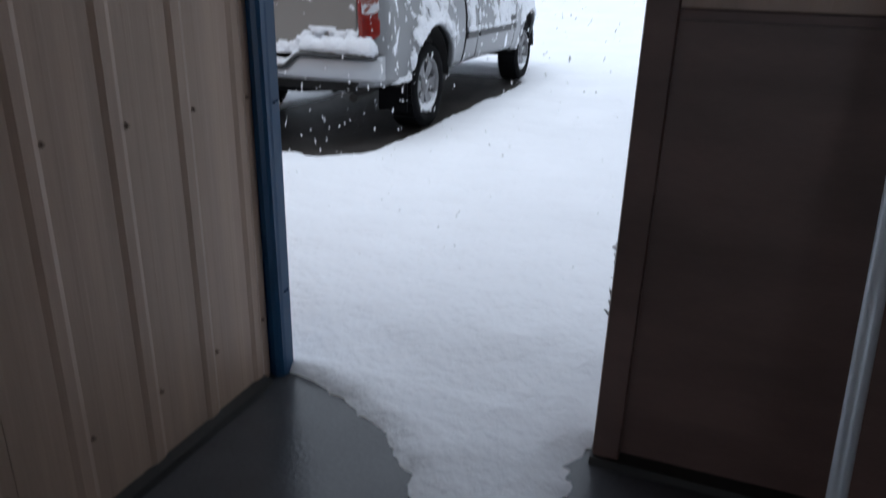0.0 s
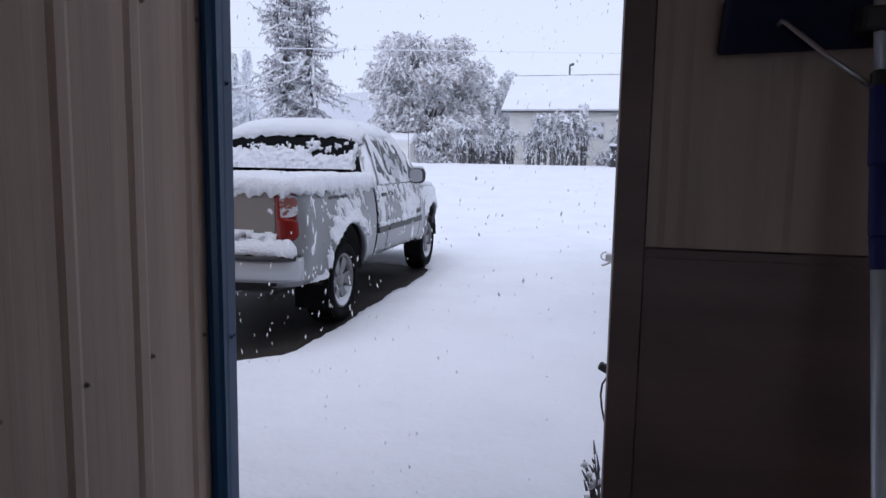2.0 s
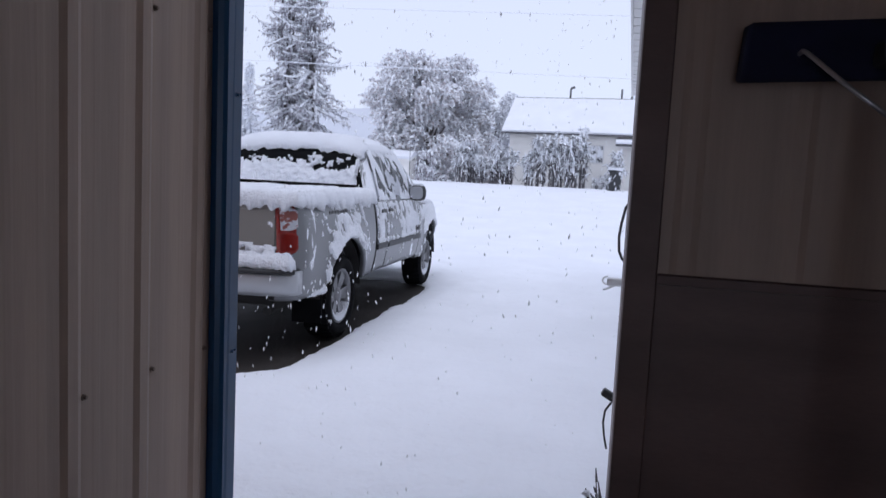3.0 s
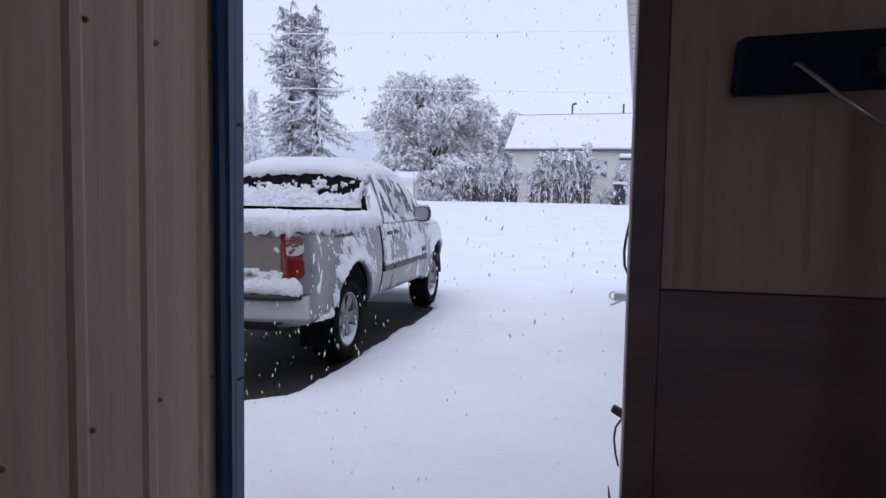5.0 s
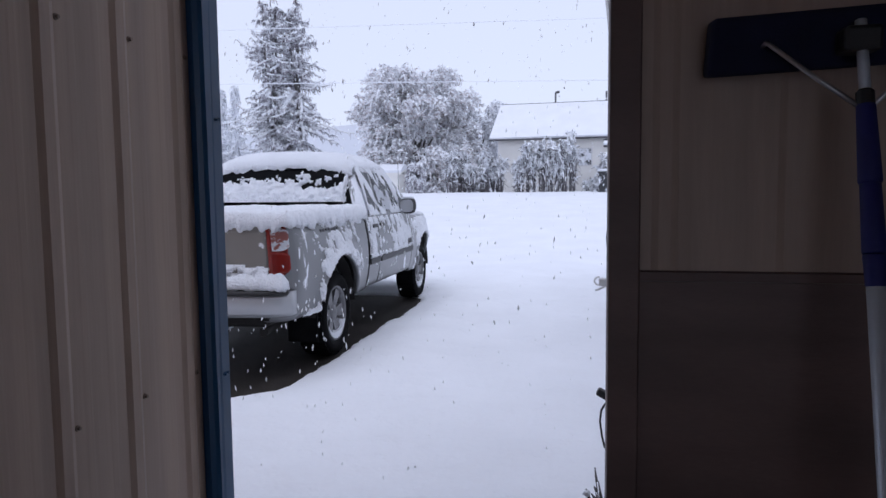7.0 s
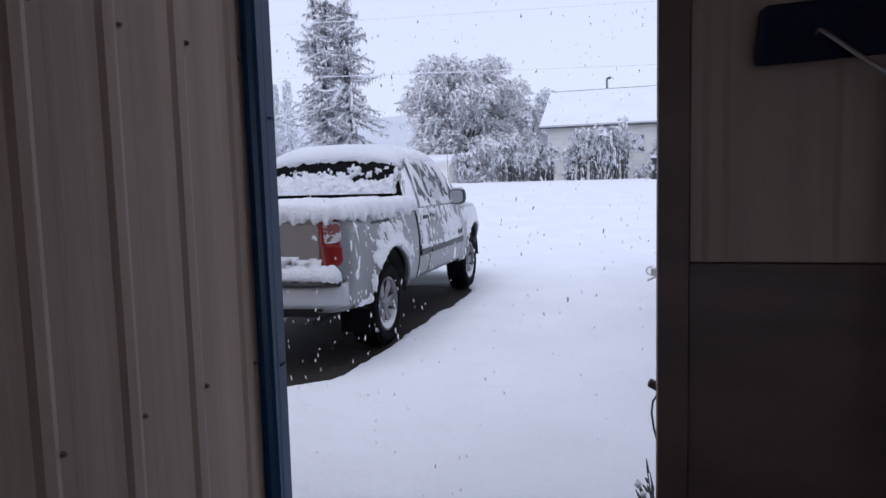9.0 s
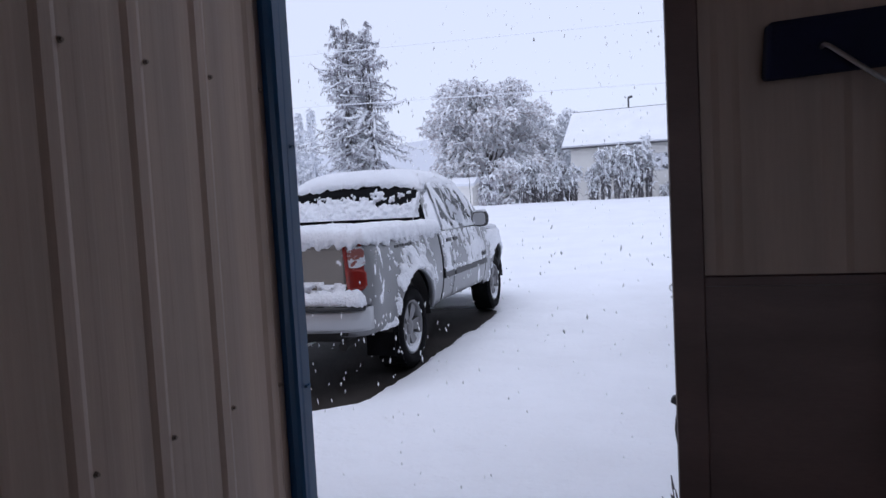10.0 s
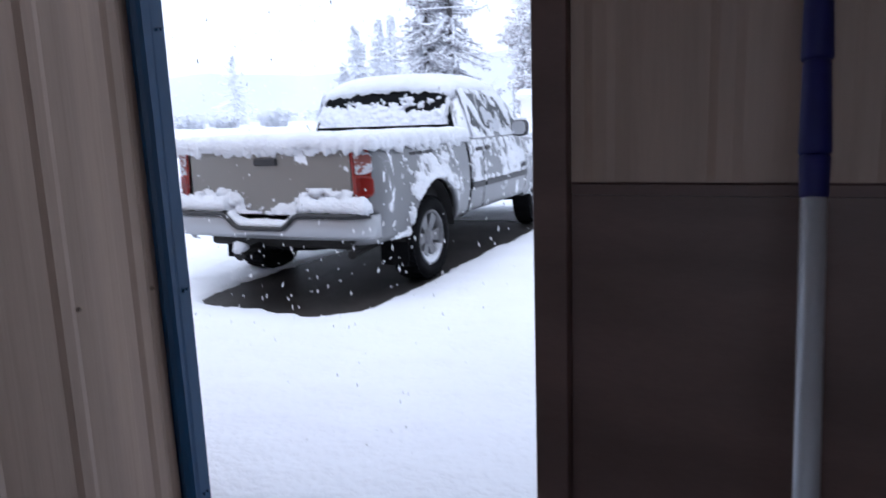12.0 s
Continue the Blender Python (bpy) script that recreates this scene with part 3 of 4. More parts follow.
# door mirrors
for sign in (1, -1):
    mirror = tp("door_mirror", box(bmesh.new(), sign * 0.885, sign * 1.07, 8.16, 8.30, 1.135, 1.32, bevel=0.06), PLASTIC, label="dark door mirror capped with snow", smooth=True)
    oval = [(sign * 0.9775 + 0.074 * math.copysign(abs(math.cos(a)) ** 0.6, math.cos(a)), 1.2275 + 0.072 * math.copysign(abs(math.sin(a)) ** 0.6, math.sin(a))) for a in np.linspace(0, 2 * math.pi, 24, endpoint=False)]
    tp("mirror_glass", prism(oval, "y", 8.150, 8.165), BUMPER, mirror)
    tp("mirror_arm", tube([(sign * 0.80, 8.34, 1.17), (sign * 0.92, 8.25, 1.19)], 0.03), PLASTIC, mirror)
    tp("mirror_snow", box(bmesh.new(), sign * 0.915, sign * 1.04, 8.19, 8.27, 1.30, 1.335, bevel=0.015), SNOW_CLUMP, mirror)

tp("antenna", tube([(0.72, 8.78, 1.08), (0.72, 8.77, 1.4), (0.72, 8.75, 1.74)], [0.006, 0.004, 0.003], 6), PLASTIC, label="thin wire antenna")

# underbody
tp("chassis", box(bmesh.new(), -0.70, 0.70, 5.10, 10.0, 0.395, 0.62, bevel=0.03), UNDER)
tp("wheel_housing", box(bmesh.new(), -0.79, 0.79, 5.45, 6.55, 0.5, 0.95, bevel=0.05), UNDER)
tp("wheel_housing", box(bmesh.new(), -0.79, 0.79, 8.72, 9.8, 0.5, 0.95, bevel=0.05), UNDER)
for a in AXLES:
    tp("axle", tube([(-0.8, a, 0.36), (-0.12, a, 0.35), (0.0, a, 0.35), (0.12, a, 0.35), (0.8, a, 0.36)], [0.05, 0.06, 0.13, 0.06, 0.05], 12), UNDER)
for sign in (1, -1):
    tp("mud_flap", box(bmesh.new(), sign * 0.66, sign * 0.915, 5.535, 5.55, 0.20, 0.56, bevel=0.004), RUBBER)
tp("exhaust_pipe", tube([(0.55, 7.5, 0.36), (0.6, 6.4, 0.38), (0.62, 5.5, 0.38), (0.66, 5.1, 0.36)], 0.035), UNDER)
tp("spare_wheel", tube([(0, 5.55, 0.34), (0, 5.55, 0.42), (0, 5.55, 0.50)], [0.30, 0.36, 0.30], 24), RUBBER)
tp("tow_hitch", tube([(-0.2, 5.1, 0.40), (-0.2, 4.9, 0.385), (-0.2, 4.84, 0.37)], [0.03, 0.035, 0.05], 10), UNDER)
tp("hitch_snow", tube([(-0.2, 4.93, 0.415), (-0.2, 4.84, 0.43), (-0.2, 4.80, 0.40)], [0.03, 0.055, 0.02], 8), SNOW_CLUMP, smooth=True)
for sign in (1, -1):
    for a in AXLES:
        rows = []
        for k in range(25):
            g = math.pi * k / 24
            rows.append([(sign * x, a + (ARCH_R + 0.002) * math.cos(g), max(0.40, ARCH_Z + (ARCH_R + 0.002) * math.sin(g))) for x in (0.55, 0.75, side_x(a, 0.6) - 0.03)])
        tp("arch_liner", sheet(rows), UNDER, smooth=True)


# wheels: built once, then placed at four corners
def lathe(profile, sides):
    return sheet([[(x, r * math.cos(2 * math.pi * k / sides), r * math.sin(2 * math.pi * k / sides)) for k in range(sides)] for x, r in profile], close=True)


def wheel(place, sign):
    hub = thing("wheel", place, "black tyre on a six-spoke alloy rim with packed snow", "")
    hub.parent = truck
    hub.scale = (1, 0.97, 0.97)
    flip = Matrix.Diagonal((sign, 1, 1, 1))
    def wp(name, bm, mat, parent, smooth=False, label=""):
        bm.transform(flip)
        return part(name, bm, mat, parent, label, smooth)
    tyre = wp("tyre", lathe([(-0.20, 0.225), (-0.235, 0.25), (-0.255, 0.30), (-0.245, 0.345), (-0.21, 0.36), (-0.13, 0.365), (-0.05, 0.36), (-0.012, 0.342), (0.0, 0.30), (-0.010, 0.26), (-0.03, 0.241), (-0.06, 0.235)], 48), RUBBER, hub, True)
    for k in range(36):
        a = 2 * math.pi * k / 36
        bm = box(bmesh.new(), -0.235, -0.02, -0.021, 0.021, 0.354, 0.370)
        bm.transform(Matrix.Rotation(a, 4, "X"))
        wp("tread_block", bm, RUBBER, tyre)
    rim = wp("rim", lathe([(-0.20, 0.225), (-0.06, 0.23), (-0.022, 0.243), (-0.014, 0.236), (-0.028, 0.218), (-0.09, 0.21), (-0.16, 0.204)], 40), RIM, hub, True)
    wp("brake_disc", lathe([(-0.14, 0.0), (-0.14, 0.19), (-0.15, 0.19)], 24), UNDER, hub)
    for k in range(6):
        bm = bmesh.new()
        vs = [bm.verts.new(v) for v in [(-0.055, -0.034, 0.05), (-0.055, 0.034, 0.05), (-0.04, 0.062, 0.22), (-0.04, -0.062, 0.22), (-0.095, -0.03, 0.05), (-0.095, 0.03, 0.05), (-0.085, 0.054, 0.22), (-0.085, -0.054, 0.22)]]
        for f in ((0, 1, 2, 3), (7, 6, 5, 4), (0, 4, 5, 1), (1, 5, 6, 2), (2, 6, 7, 3), (3, 7, 4, 0)):
            bm.faces.new([vs[i] for i in f])
        bm.transform(Matrix.Rotation(2 * math.pi * (k + 0.5) / 6, 4, "X"))
        wp("spoke", bm, RIM, rim)
    wp("hub_cap", lathe([(-0.10, 0.075), (-0.05, 0.072), (-0.035, 0.055), (-0.03, 0.0)], 20), RIM, hub, True)
    bm = bmesh.new()
    rows = []
    for k in range(15):
        a = radians(180 + (k - 7) * 9.5)
        t = 1 - abs(k - 7) / 7.5
        rows.append([(-0.085, math.sin(a) * 0.214, math.cos(a) * 0.214), (-0.016, math.sin(a) * 0.225, math.cos(a) * 0.225), (-0.016, math.sin(a) * (0.225 - 0.06 * t), math.cos(a) * (0.225 - 0.06 * t)), (-0.085, math.sin(a) * (0.214 - 0.065 * t), math.cos(a) * (0.214 - 0.065 * t))])
    wp("packed_snow", sheet(rows), SNOW_CLUMP, hub, False, "snow packed in the rim")
    return hub


for y in AXLES:
    for sign in (1, -1):
        wheel((sign * (0.925 if y < 7 else 0.868), y - TY, 0.362 if y < 7 else 0.372), sign)


# snow lying on the truck
def snow_cap(name, x0, x1, y0, y1, base, thick, edge, nx, ny, rough=0.02, seed=0.0, droop=0.0, ragged=0.0, label=""):
    """A rounded loaf of snow over a surface base(x, y), with a skirt that hangs unevenly over its rim."""
    rows = []
    for j in range(ny + 1):
        row = []
        for i in range(nx + 1):
            u, v = i / nx, j / ny
            x, y = x0 + (x1 - x0) * u, y0 + (y1 - y0) * v
            d = min(x - x0, x1 - x, y - y0, y1 - y)
            t = min(1.0, d / edge)
            rise = math.sqrt(max(0.0, 1 - (1 - t) ** 2))
            nz = 0.7 * float(fbm(np.array(x * 6 + seed), np.array(y * 6 - seed))) + 0.5 * float(fbm(np.array(x * 24 + seed), np.array(y * 24), 2)) - 0.6
            hang = -droop - ragged * max(0.3, 3.0 * (float(fbm(np.array((x + y) * 15 + seed), np.array((x - y) * 15), 3)) - 0.25)) if d < 1e-6 else 0.0
            row.append((x + (0.03 * nz if d > 1e-6 else 0), y, base(x, y) + thick * rise + rough * nz * 2 * rise + hang))
        rows.append(row)
    bm = sheet(rows)
    ring = [e for e in bm.edges if e.is_boundary]
    low = bmesh.ops.extrude_edge_only(bm, edges=ring)["geom"]
    mid = ((x0 + x1) / 2, (y0 + y1) / 2)
    for v in [g for g in low if isinstance(g, bmesh.types.BMVert)]:
        v.co.x += (mid[0] - v.co.x) * 0.05
        v.co.y += 0.03 if v.co.y < mid[1] else -0.03
    return tp(name, bm, SNOW_CLUMP, None, label, True)


snow_cap("bed_snow", -0.94, 0.94, 4.975, 6.84, lambda x, y: 1.175, 0.095, 0.07, 150, 110, 0.026, 3.0, 0.0, 0.042, "thick snow filling the bed and lapping its rails")
def roof_z(x, y):
    return 1.705 - 0.085 * (abs(x) / 0.74) ** 3 - 0.05 * (abs(y - 7.56) / 0.62) ** 4
snow_cap("roof_snow", -0.745, 0.745, 6.93, 8.20, roof_z, 0.115, 0.30, 44, 38, 0.010, 8.0, 0.0, 0.03, "thick smooth snow on the cab roof")
def bonnet_z(x, y):
    return 1.14 - 0.13 * ((y - 8.55) / 1.65) ** 1.6 - 0.05 * (abs(x) / 0.92) ** 3
snow_cap("bonnet_snow", -0.80, 0.80, 8.62, 9.95, bonnet_z, 0.085, 0.12, 36, 32, 0.012, 1.0, 0.0, 0.06, "deep snow on the bonnet")
rows = []
for k in range(13):
    z = 1.15 + (1.67 - 1.15) * k / 12
    yb, yf, w = cab_at(z)
    rows.append([(s * (w - 0.03), yf + 0.045 * (1 - abs(s) ** 6) + 0.02 * float(fbm(np.array(s * 5.0), np.array(z * 9))), z) for s in np.linspace(-1, 1, 25)])
tp("windscreen_snow", sheet(rows), SNOW_CLUMP, None, "snow over the windscreen", True)
for sign in (1, -1):
    x0, x1 = (0.335, 0.925) if sign > 0 else (-0.925, -0.335)
    snow_cap("bumper_snow", x0, x1, 4.872, 5.0, lambda x, y: 0.716 - 0.02 * max(0.0, abs(x) - 0.8), 0.105, 0.06, 60, 22, 0.040, 5.0 * sign, 0.0, 0.012, "loaf of snow on the bumper step")
snow_cap("bumper_snow", -0.33, 0.33, 4.868, 5.0, lambda x, y: 0.587 + 0.105 * float(smooth01(0.19, 0.36, abs(x))), 0.055, 0.05, 24, 12, 0.015, 4.0, 0, 0.01, "snow in the bumper notch")


def clinging(name, u0, u1, v0, v1, step, field, surface, thick, label):
    """Snow stuck to a surface in ragged patches: relief where field(u, v) is above zero, nothing elsewhere."""
    us, vs = np.arange(u0, u1, step), np.arange(v0, v1, step)
    U, W = np.meshgrid(us, vs)
    T = np.clip(field(U, W), -0.02, 1.0)
    lump = 0.45 + 1.1 * fbm(U * 22 + 7, W * 24, 3)
    keep = np.maximum.reduce([T[:-1, :-1], T[1:, :-1], T[:-1, 1:], T[1:, 1:]]) > 0
    ids, V, F = {}, [], []
    for j, i in zip(*np.nonzero(keep)):
        f = []
        for jj, ii in ((j, i), (j, i + 1), (j + 1, i + 1), (j + 1, i)):
            if (jj, ii) not in ids:
                ids[jj, ii] = len(V)
                t = T[jj, ii]
                x, y, z = surface(float(us[ii]), float(vs[jj]), (0.004 + thick * lump[jj, ii] * math.sqrt(t)) if t > 0 else -0.004)
                V.append((x, y - TY, z))
            f.append(ids[jj, ii])
        F.append(f)
    return tagged(arrays(name, V, F, SNOW_CLUMP, truck, label, smooth=True), kind="stuff")


def bump2(u, v, cu, cv, su, sv):
    return np.exp(-(((u - cu) / su) ** 2) - ((v - cv) / sv) ** 2)


def bed_field(u, v):
    ang = np.arctan2(v - ARCH_Z, u - 6.0)
    r = np.hypot(u - 6.0, v - ARCH_Z)
    f = 1.15 * np.exp(-(((r - ARCH_R - 0.08) / 0.085) ** 2)) * np.clip(np.sin(ang) * 1.6 - 0.55, 0, 1)      # over the arch
    f += 1.0 * bump2(u, v, 5.98, 1.06, 0.20, 0.07) + 0.8 * bump2(u, v, 6.30, 1.02, 0.16, 0.09)       # smear below the rail
    f += 1.1 * bump2(u, v, 5.40, 0.475, 0.14, 0.03) + 1.15 * bump2(u, v, 5.525, 0.53, 0.05, 0.07)    # along the sill
    f += 0.75 * bump2(u, v, 5.55, 0.70, 0.03, 0.12) + 0.8 * bump2(u, v, 6.52, 0.52, 0.05, 0.06)
    f += 0.45 * bump2(u, v, 5.9, 1.14, 0.9, 0.04) - 0.5 * bump2(u, v, 5.83, 1.09, 0.24, 0.02)
    f += 0.30 * bump2(u, v, 5.9, 0.9, 0.75, 0.28)
    rag = fbm(u * 13 + v * 8, v * 11 - u * 5, 5) - 0.5
    streak = fbm(u * 30 + v * 14, v * 7, 4) - 0.5
    fleck = fbm(u * 46 + v * 20, v * 34, 2) - 0.5
    return (0.8 * f - 0.66) + rag * 1.7 + streak * 1.3 + fleck * 0.6


def door_field(u, v):
    f = 0.42 * bump2(u, v, 7.1, 0.95, 0.40, 0.22) + 0.45 * bump2(u, v, 8.1, 0.93, 0.55, 0.20) + 0.35 * bump2(u, v, 7.5, 1.12, 0.9, 0.06)
    f += 0.5 * bump2(u, v, 7.6, 0.765, 1.0, 0.025)
    streak = fbm(u * 15 + v * 3, v * 4.5 + 3, 5) - 0.5
    rag = fbm(u * 30, v * 26, 3) - 0.5
    return (f - 0.40) + streak * 1.5 + rag * 0.5


def fender_field(u, v):
    ang = np.arctan2(v - ARCH_Z, u - 9.26)
    r = np.hypot(u - 9.26, v - ARCH_Z)
    f = 0.9 * np.exp(-(((r - ARCH_R - 0.09) / 0.09) ** 2)) * np.clip(np.sin(ang) * 1.6 - 0.4, 0, 1) + 0.9 * bump2(u, v, 9.1, 1.02, 0.7, 0.10)
    return (f - 0.45) + (fbm(u * 11, v * 10, 5) - 0.5) * 1.2


for sign in (1, -1):
    place = lambda u, v, t: (sign * side_x(u, v, t), u, v)
    clear = lambda f: (lambda u, v: np.where((np.hypot(u - 6.0, v - ARCH_Z) < ARCH_R + 0.01) | (np.hypot(u - 9.26, v - ARCH_Z) < ARCH_R + 0.01), -1, f(u, v)))
    clinging("clinging_snow", 5.12, 6.765, 0.45, 1.165, 0.0115, clear(bed_field), place, 0.022, "ragged snow stuck to the bed side")
    clinging("clinging_snow", 6.84, 8.475, 0.48, 1.15, 0.0115, clear(door_field), place, 0.016, "streaked snow stuck to the doors")
    clinging("clinging_snow", 8.53, 9.75, 0.46, 1.08, 0.014, clear(fender_field), place, 0.02, "ragged snow stuck to the wing")
    def pillar(u, v, t):
        return (sign * (cab_at(v)[2] + t), u, v)
    clinging("clinging_snow", 6.98, 8.2, 1.16, 1.645, 0.0125, lambda u, v: np.where(u > 8.72 - (v - 1.16) * 1.5, -1, (fbm(u * 8 + v * 5, v * 6, 5) - 0.5) * 1.6 + 0.55 * bump2(u, v, 7.0, 1.4, 0.10, 0.5) + 0.35 * bump2(u, v, 7.5, 1.17, 1.0, 0.06) + 0.35 * bump2(u, v, 7.6, 1.64, 1.0, 0.06) - 0.12), pillar, 0.02, "snow stuck to the cab side")


def window_field(u, v):
    edge = 1.51 + 0.06 * (fbm(u * 5 + 3, u * 0 + 1.0, 3) - 0.5)
    return np.where(np.abs(u) > 0.70 + 0.03 * (fbm(v * 20, v * 0 + 3.0, 3) - 0.5), -1, (edge - v) / 0.16 + (fbm(u * 8, v * 7, 4) - 0.5) * 0.9 + (fbm(u * 30, v * 32, 2) - 0.5) * 0.8 - 0.5 * bump2(u, v, 0.45, 1.45, 0.25, 0.04))


clinging("window_snow", -0.78, 0.78, 1.302, 1.63, 0.0095, window_field, lambda u, v, t: (u, cab_at(v)[0] - 0.006 - max(t, 0) * 1.2, v), 0.055, "crumbly snow on the lower rear window")
clinging("tailgate_snow", -0.78, 0.78, 0.68, 0.90, 0.0105, lambda u, v: (0.845 - v) / 0.09 - 1.6 * bump2(u, v, 0.0, 0.8, 0.30, 0.3) + (fbm(u * 9 + 5, v * 14, 4) - 0.5) * 2.6, lambda u, v, t: (u, 4.995 - max(t, 0) * 1.4, v), 0.035, "crumbly snow piled against the tailgate")
clinging("tailgate_snow", -0.78, 0.78, 1.03, 1.175, 0.0105, lambda u, v: (v - 1.145) / 0.05 + 0.9 * bump2(u, v, 0.0, 1.12, 0.13, 0.05) + (fbm(u * 12 + 9, v * 9, 4) - 0.5) * 2.2, lambda u, v, t: (u, 4.995 - max(t, 0) * 1.2, v), 0.025, "snow hanging over the tailgate")


# ---- snow broom leaning by the wall ----
broom = thing("snow_broom", (0.2635, 1.43, 0.0), "snow broom with navy foam head standing upside down by the wall", "broom")
bx, by = 0.2635, 1.43
def bp(name, bm, mat, parent=None, label="", smooth=False):
    bmesh.ops.translate(bm, verts=bm.verts, vec=(-bx, -by, 0))
    return part(name, bm, mat, parent or broom, label, smooth)
def on_pole(z):
    return (0.2635 - 0.0164 * z, 1.43 + 0.21 * z, z)
pole = bp("pole", tube([on_pole(z) for z in (0.0, 0.02, 0.6, 1.25)], [0.013, 0.018, 0.018, 0.018], 14), POLE, None, "pale grey telescopic pole", True)
for z0, z1, r0, r1 in ((1.213, 1.275, 0.0195, 0.0215), (1.275, 1.41, 0.0225, 0.0195), (1.41, 1.565, 0.0225, 0.018)):
    bp("grip", tube([on_pole(z) for z in (z0, z0 + 0.004, z1 - 0.004, z1)], [r0 * 0.9, r0, r1, r1 * 0.9], 14), GRIP, None, "dark blue foam grip", True)
bp("upper_pole", tube([on_pole(z) for z in (1.56, 1.735)], 0.011, 12), POLE, None, "", True)
bp("collar", tube([on_pole(z) for z in (1.56, 1.565, 1.59, 1.595)], [0.012, 0.017, 0.017, 0.012], 12), PLASTIC)
# the foam head lies flat side to the wall, a little tilted
bm = boxed(-0.30, 0.30, -0.04, 0.04, -0.06, 0.06, bevel=0.010)
for v in bm.verts:
    end = abs(v.co.x) / 0.3
    v.co.x *= 1.0 if v.co.z < 0 else 0.965
    v.co.z += (0.022 * (1 - end) if v.co.z > 0 else 0.006 * (1 - end)) + 0.002 * math.sin(v.co.x * 40)
head = part("foam_head", bm, NAVY, broom, "worn navy foam head", True)
head.matrix_local = Matrix.Translation((0.25 - bx, 1.868 - by, 1.715)) @ pose(0, 0, 0, 6, -2.5, 0)
bp("head_clamp", boxed(0.20, 0.27, 1.765, 1.838, 1.672, 1.722, bevel=0.008), PLASTIC)
bp("brace_rod", tube([on_pole(1.552), (0.150, 1.787, 1.626), (0.070, 1.814, 1.699), (0.064, 1.82, 1.703), (0.060, 1.832, 1.698)], 0.005, 8), CHROME, None, "thin steel brace rod", True)
bp("brace_rod", tube([on_pole(1.552), (0.32, 1.787, 1.622), (0.42, 1.82, 1.702)], 0.005, 8), CHROME, None, "thin steel brace rod", True)

# ---- fittings on the outside wall ----
tap = thing("hose_tap", (-0.195, 4.40, 0.865), "grey outdoor tap with a wire loop handle on the wall", "tap")
part("tap_body", boxed(-0.055, 0.05, -0.03, 0.03, -0.022, 0.022, bevel=0.008), CHROME, tap)
part("loop_handle", tube([(-0.05 - 0.03 * math.sin(a), 0.0, 0.006 + 0.024 * math.cos(a)) for a in np.linspace(0, math.pi, 9)], 0.005, 8), WHITETRIM, tap, "pale loop handle", True)
part("spout", tube([(-0.01, 0, -0.02), (-0.06, 0, -0.045), (-0.075, 0, -0.048)], 0.006, 8), CHROME, tap, "", True)
hose = part("hanging_cable", tube([(-0.168, 4.0, 1.34), (-0.190, 4.0, 1.30), (-0.205, 4.0, 1.22), (-0.212, 4.0, 1.15), (-0.207, 4.0, 1.08), (-0.19, 4.0, 1.04), (-0.168, 4.0, 1.02)], 0.007, 8), CABLE, None, "", True)
tagged(hose, "black cable hanging in a loop from the wall", "cable")
plug = thing("cable_plug", (-0.236, 2.6, 0.715), "black plug and thin cable hanging on the wall", "plug")
part("plug_body", boxed(-0.035, 0.02, -0.015, 0.015, -0.014, 0.012, bevel=0.006), PLASTIC, plug).rotation_euler = (0, radians(28), 0)
part("cord", tube([(0.0, 0, -0.02), (-0.018, 0, -0.05), (-0.022, 0, -0.09), (-0.015, 0, -0.14), (-0.005, 0, -0.18)], 0.0035, 8), CABLE, plug, "", True)
def clump(place, size, seed):
    bm = bmesh.new()
    bmesh.ops.create_icosphere(bm, subdivisions=2, radius=1)
    for v in bm.verts:
        v.co *= 1 + 0.55 * (noise.noise(v.co * 1.7 + Vector((seed, seed * 2, 0))))
        v.co = Vector((v.co.x * size[0] + place[0], v.co.y * size[1] + place[1], v.co.z * size[2] + place[2]))
    return bm


weed = thing("dry_weed", (-0.25, 2.3, 0.03), "dry snowy weed stalks clinging to the wall foot", "plant")
rng = random.Random(11)
for k in range(18):
    h = rng.uniform(0.28, 0.52)
    tip = (rng.uniform(-0.050, 0.006), rng.uniform(-0.05, 0.08), h)
    part("stalk", tube([(0.0, rng.uniform(-0.04, 0.06), -0.03), (0.006, tip[1] * 0.6, h * 0.6), tip], [0.004, 0.003, 0.0015], 5), BARK, weed)
    if k % 3 == 0:
        c = clump((0, 0, 0), (0.010, 0.014, 0.010), k)
        bmesh.ops.translate(c, verts=c.verts, vec=Vector(tip))
        part("snow_tuft", c, SNOW_CLUMP, weed, "", True)
    for j in range(3):
        e = (tip[0] - 0.012 * rng.random(), tip[1] + rng.uniform(-0.03, 0.03), h - 0.03 * j + rng.uniform(-0.01, 0.03))
        part("dry_leaf", tube([(tip[0] * 0.8, tip[1], h - 0.03 * j - 0.02), e], [0.006, 0.002], 4), TWIG, weed)


# ---- trees and shrubs ----
def blade(V, F, base, tip, width, up):
    """A slim leaf-like quad from base to tip."""
    base, tip = np.asarray(base), np.asarray(tip)
    side = np.cross(tip - base, up)
    n = np.linalg.norm(side)
    side = side / n * width / 2 if n > 1e-6 else np.array([width / 2, 0, 0])
    mid = base * 0.45 + tip * 0.55
    i = len(V)
    V += [tuple(base), tuple(mid - side), tuple(tip), tuple(mid + side)]
    F.append((i, i + 1, i + 2, i + 3))


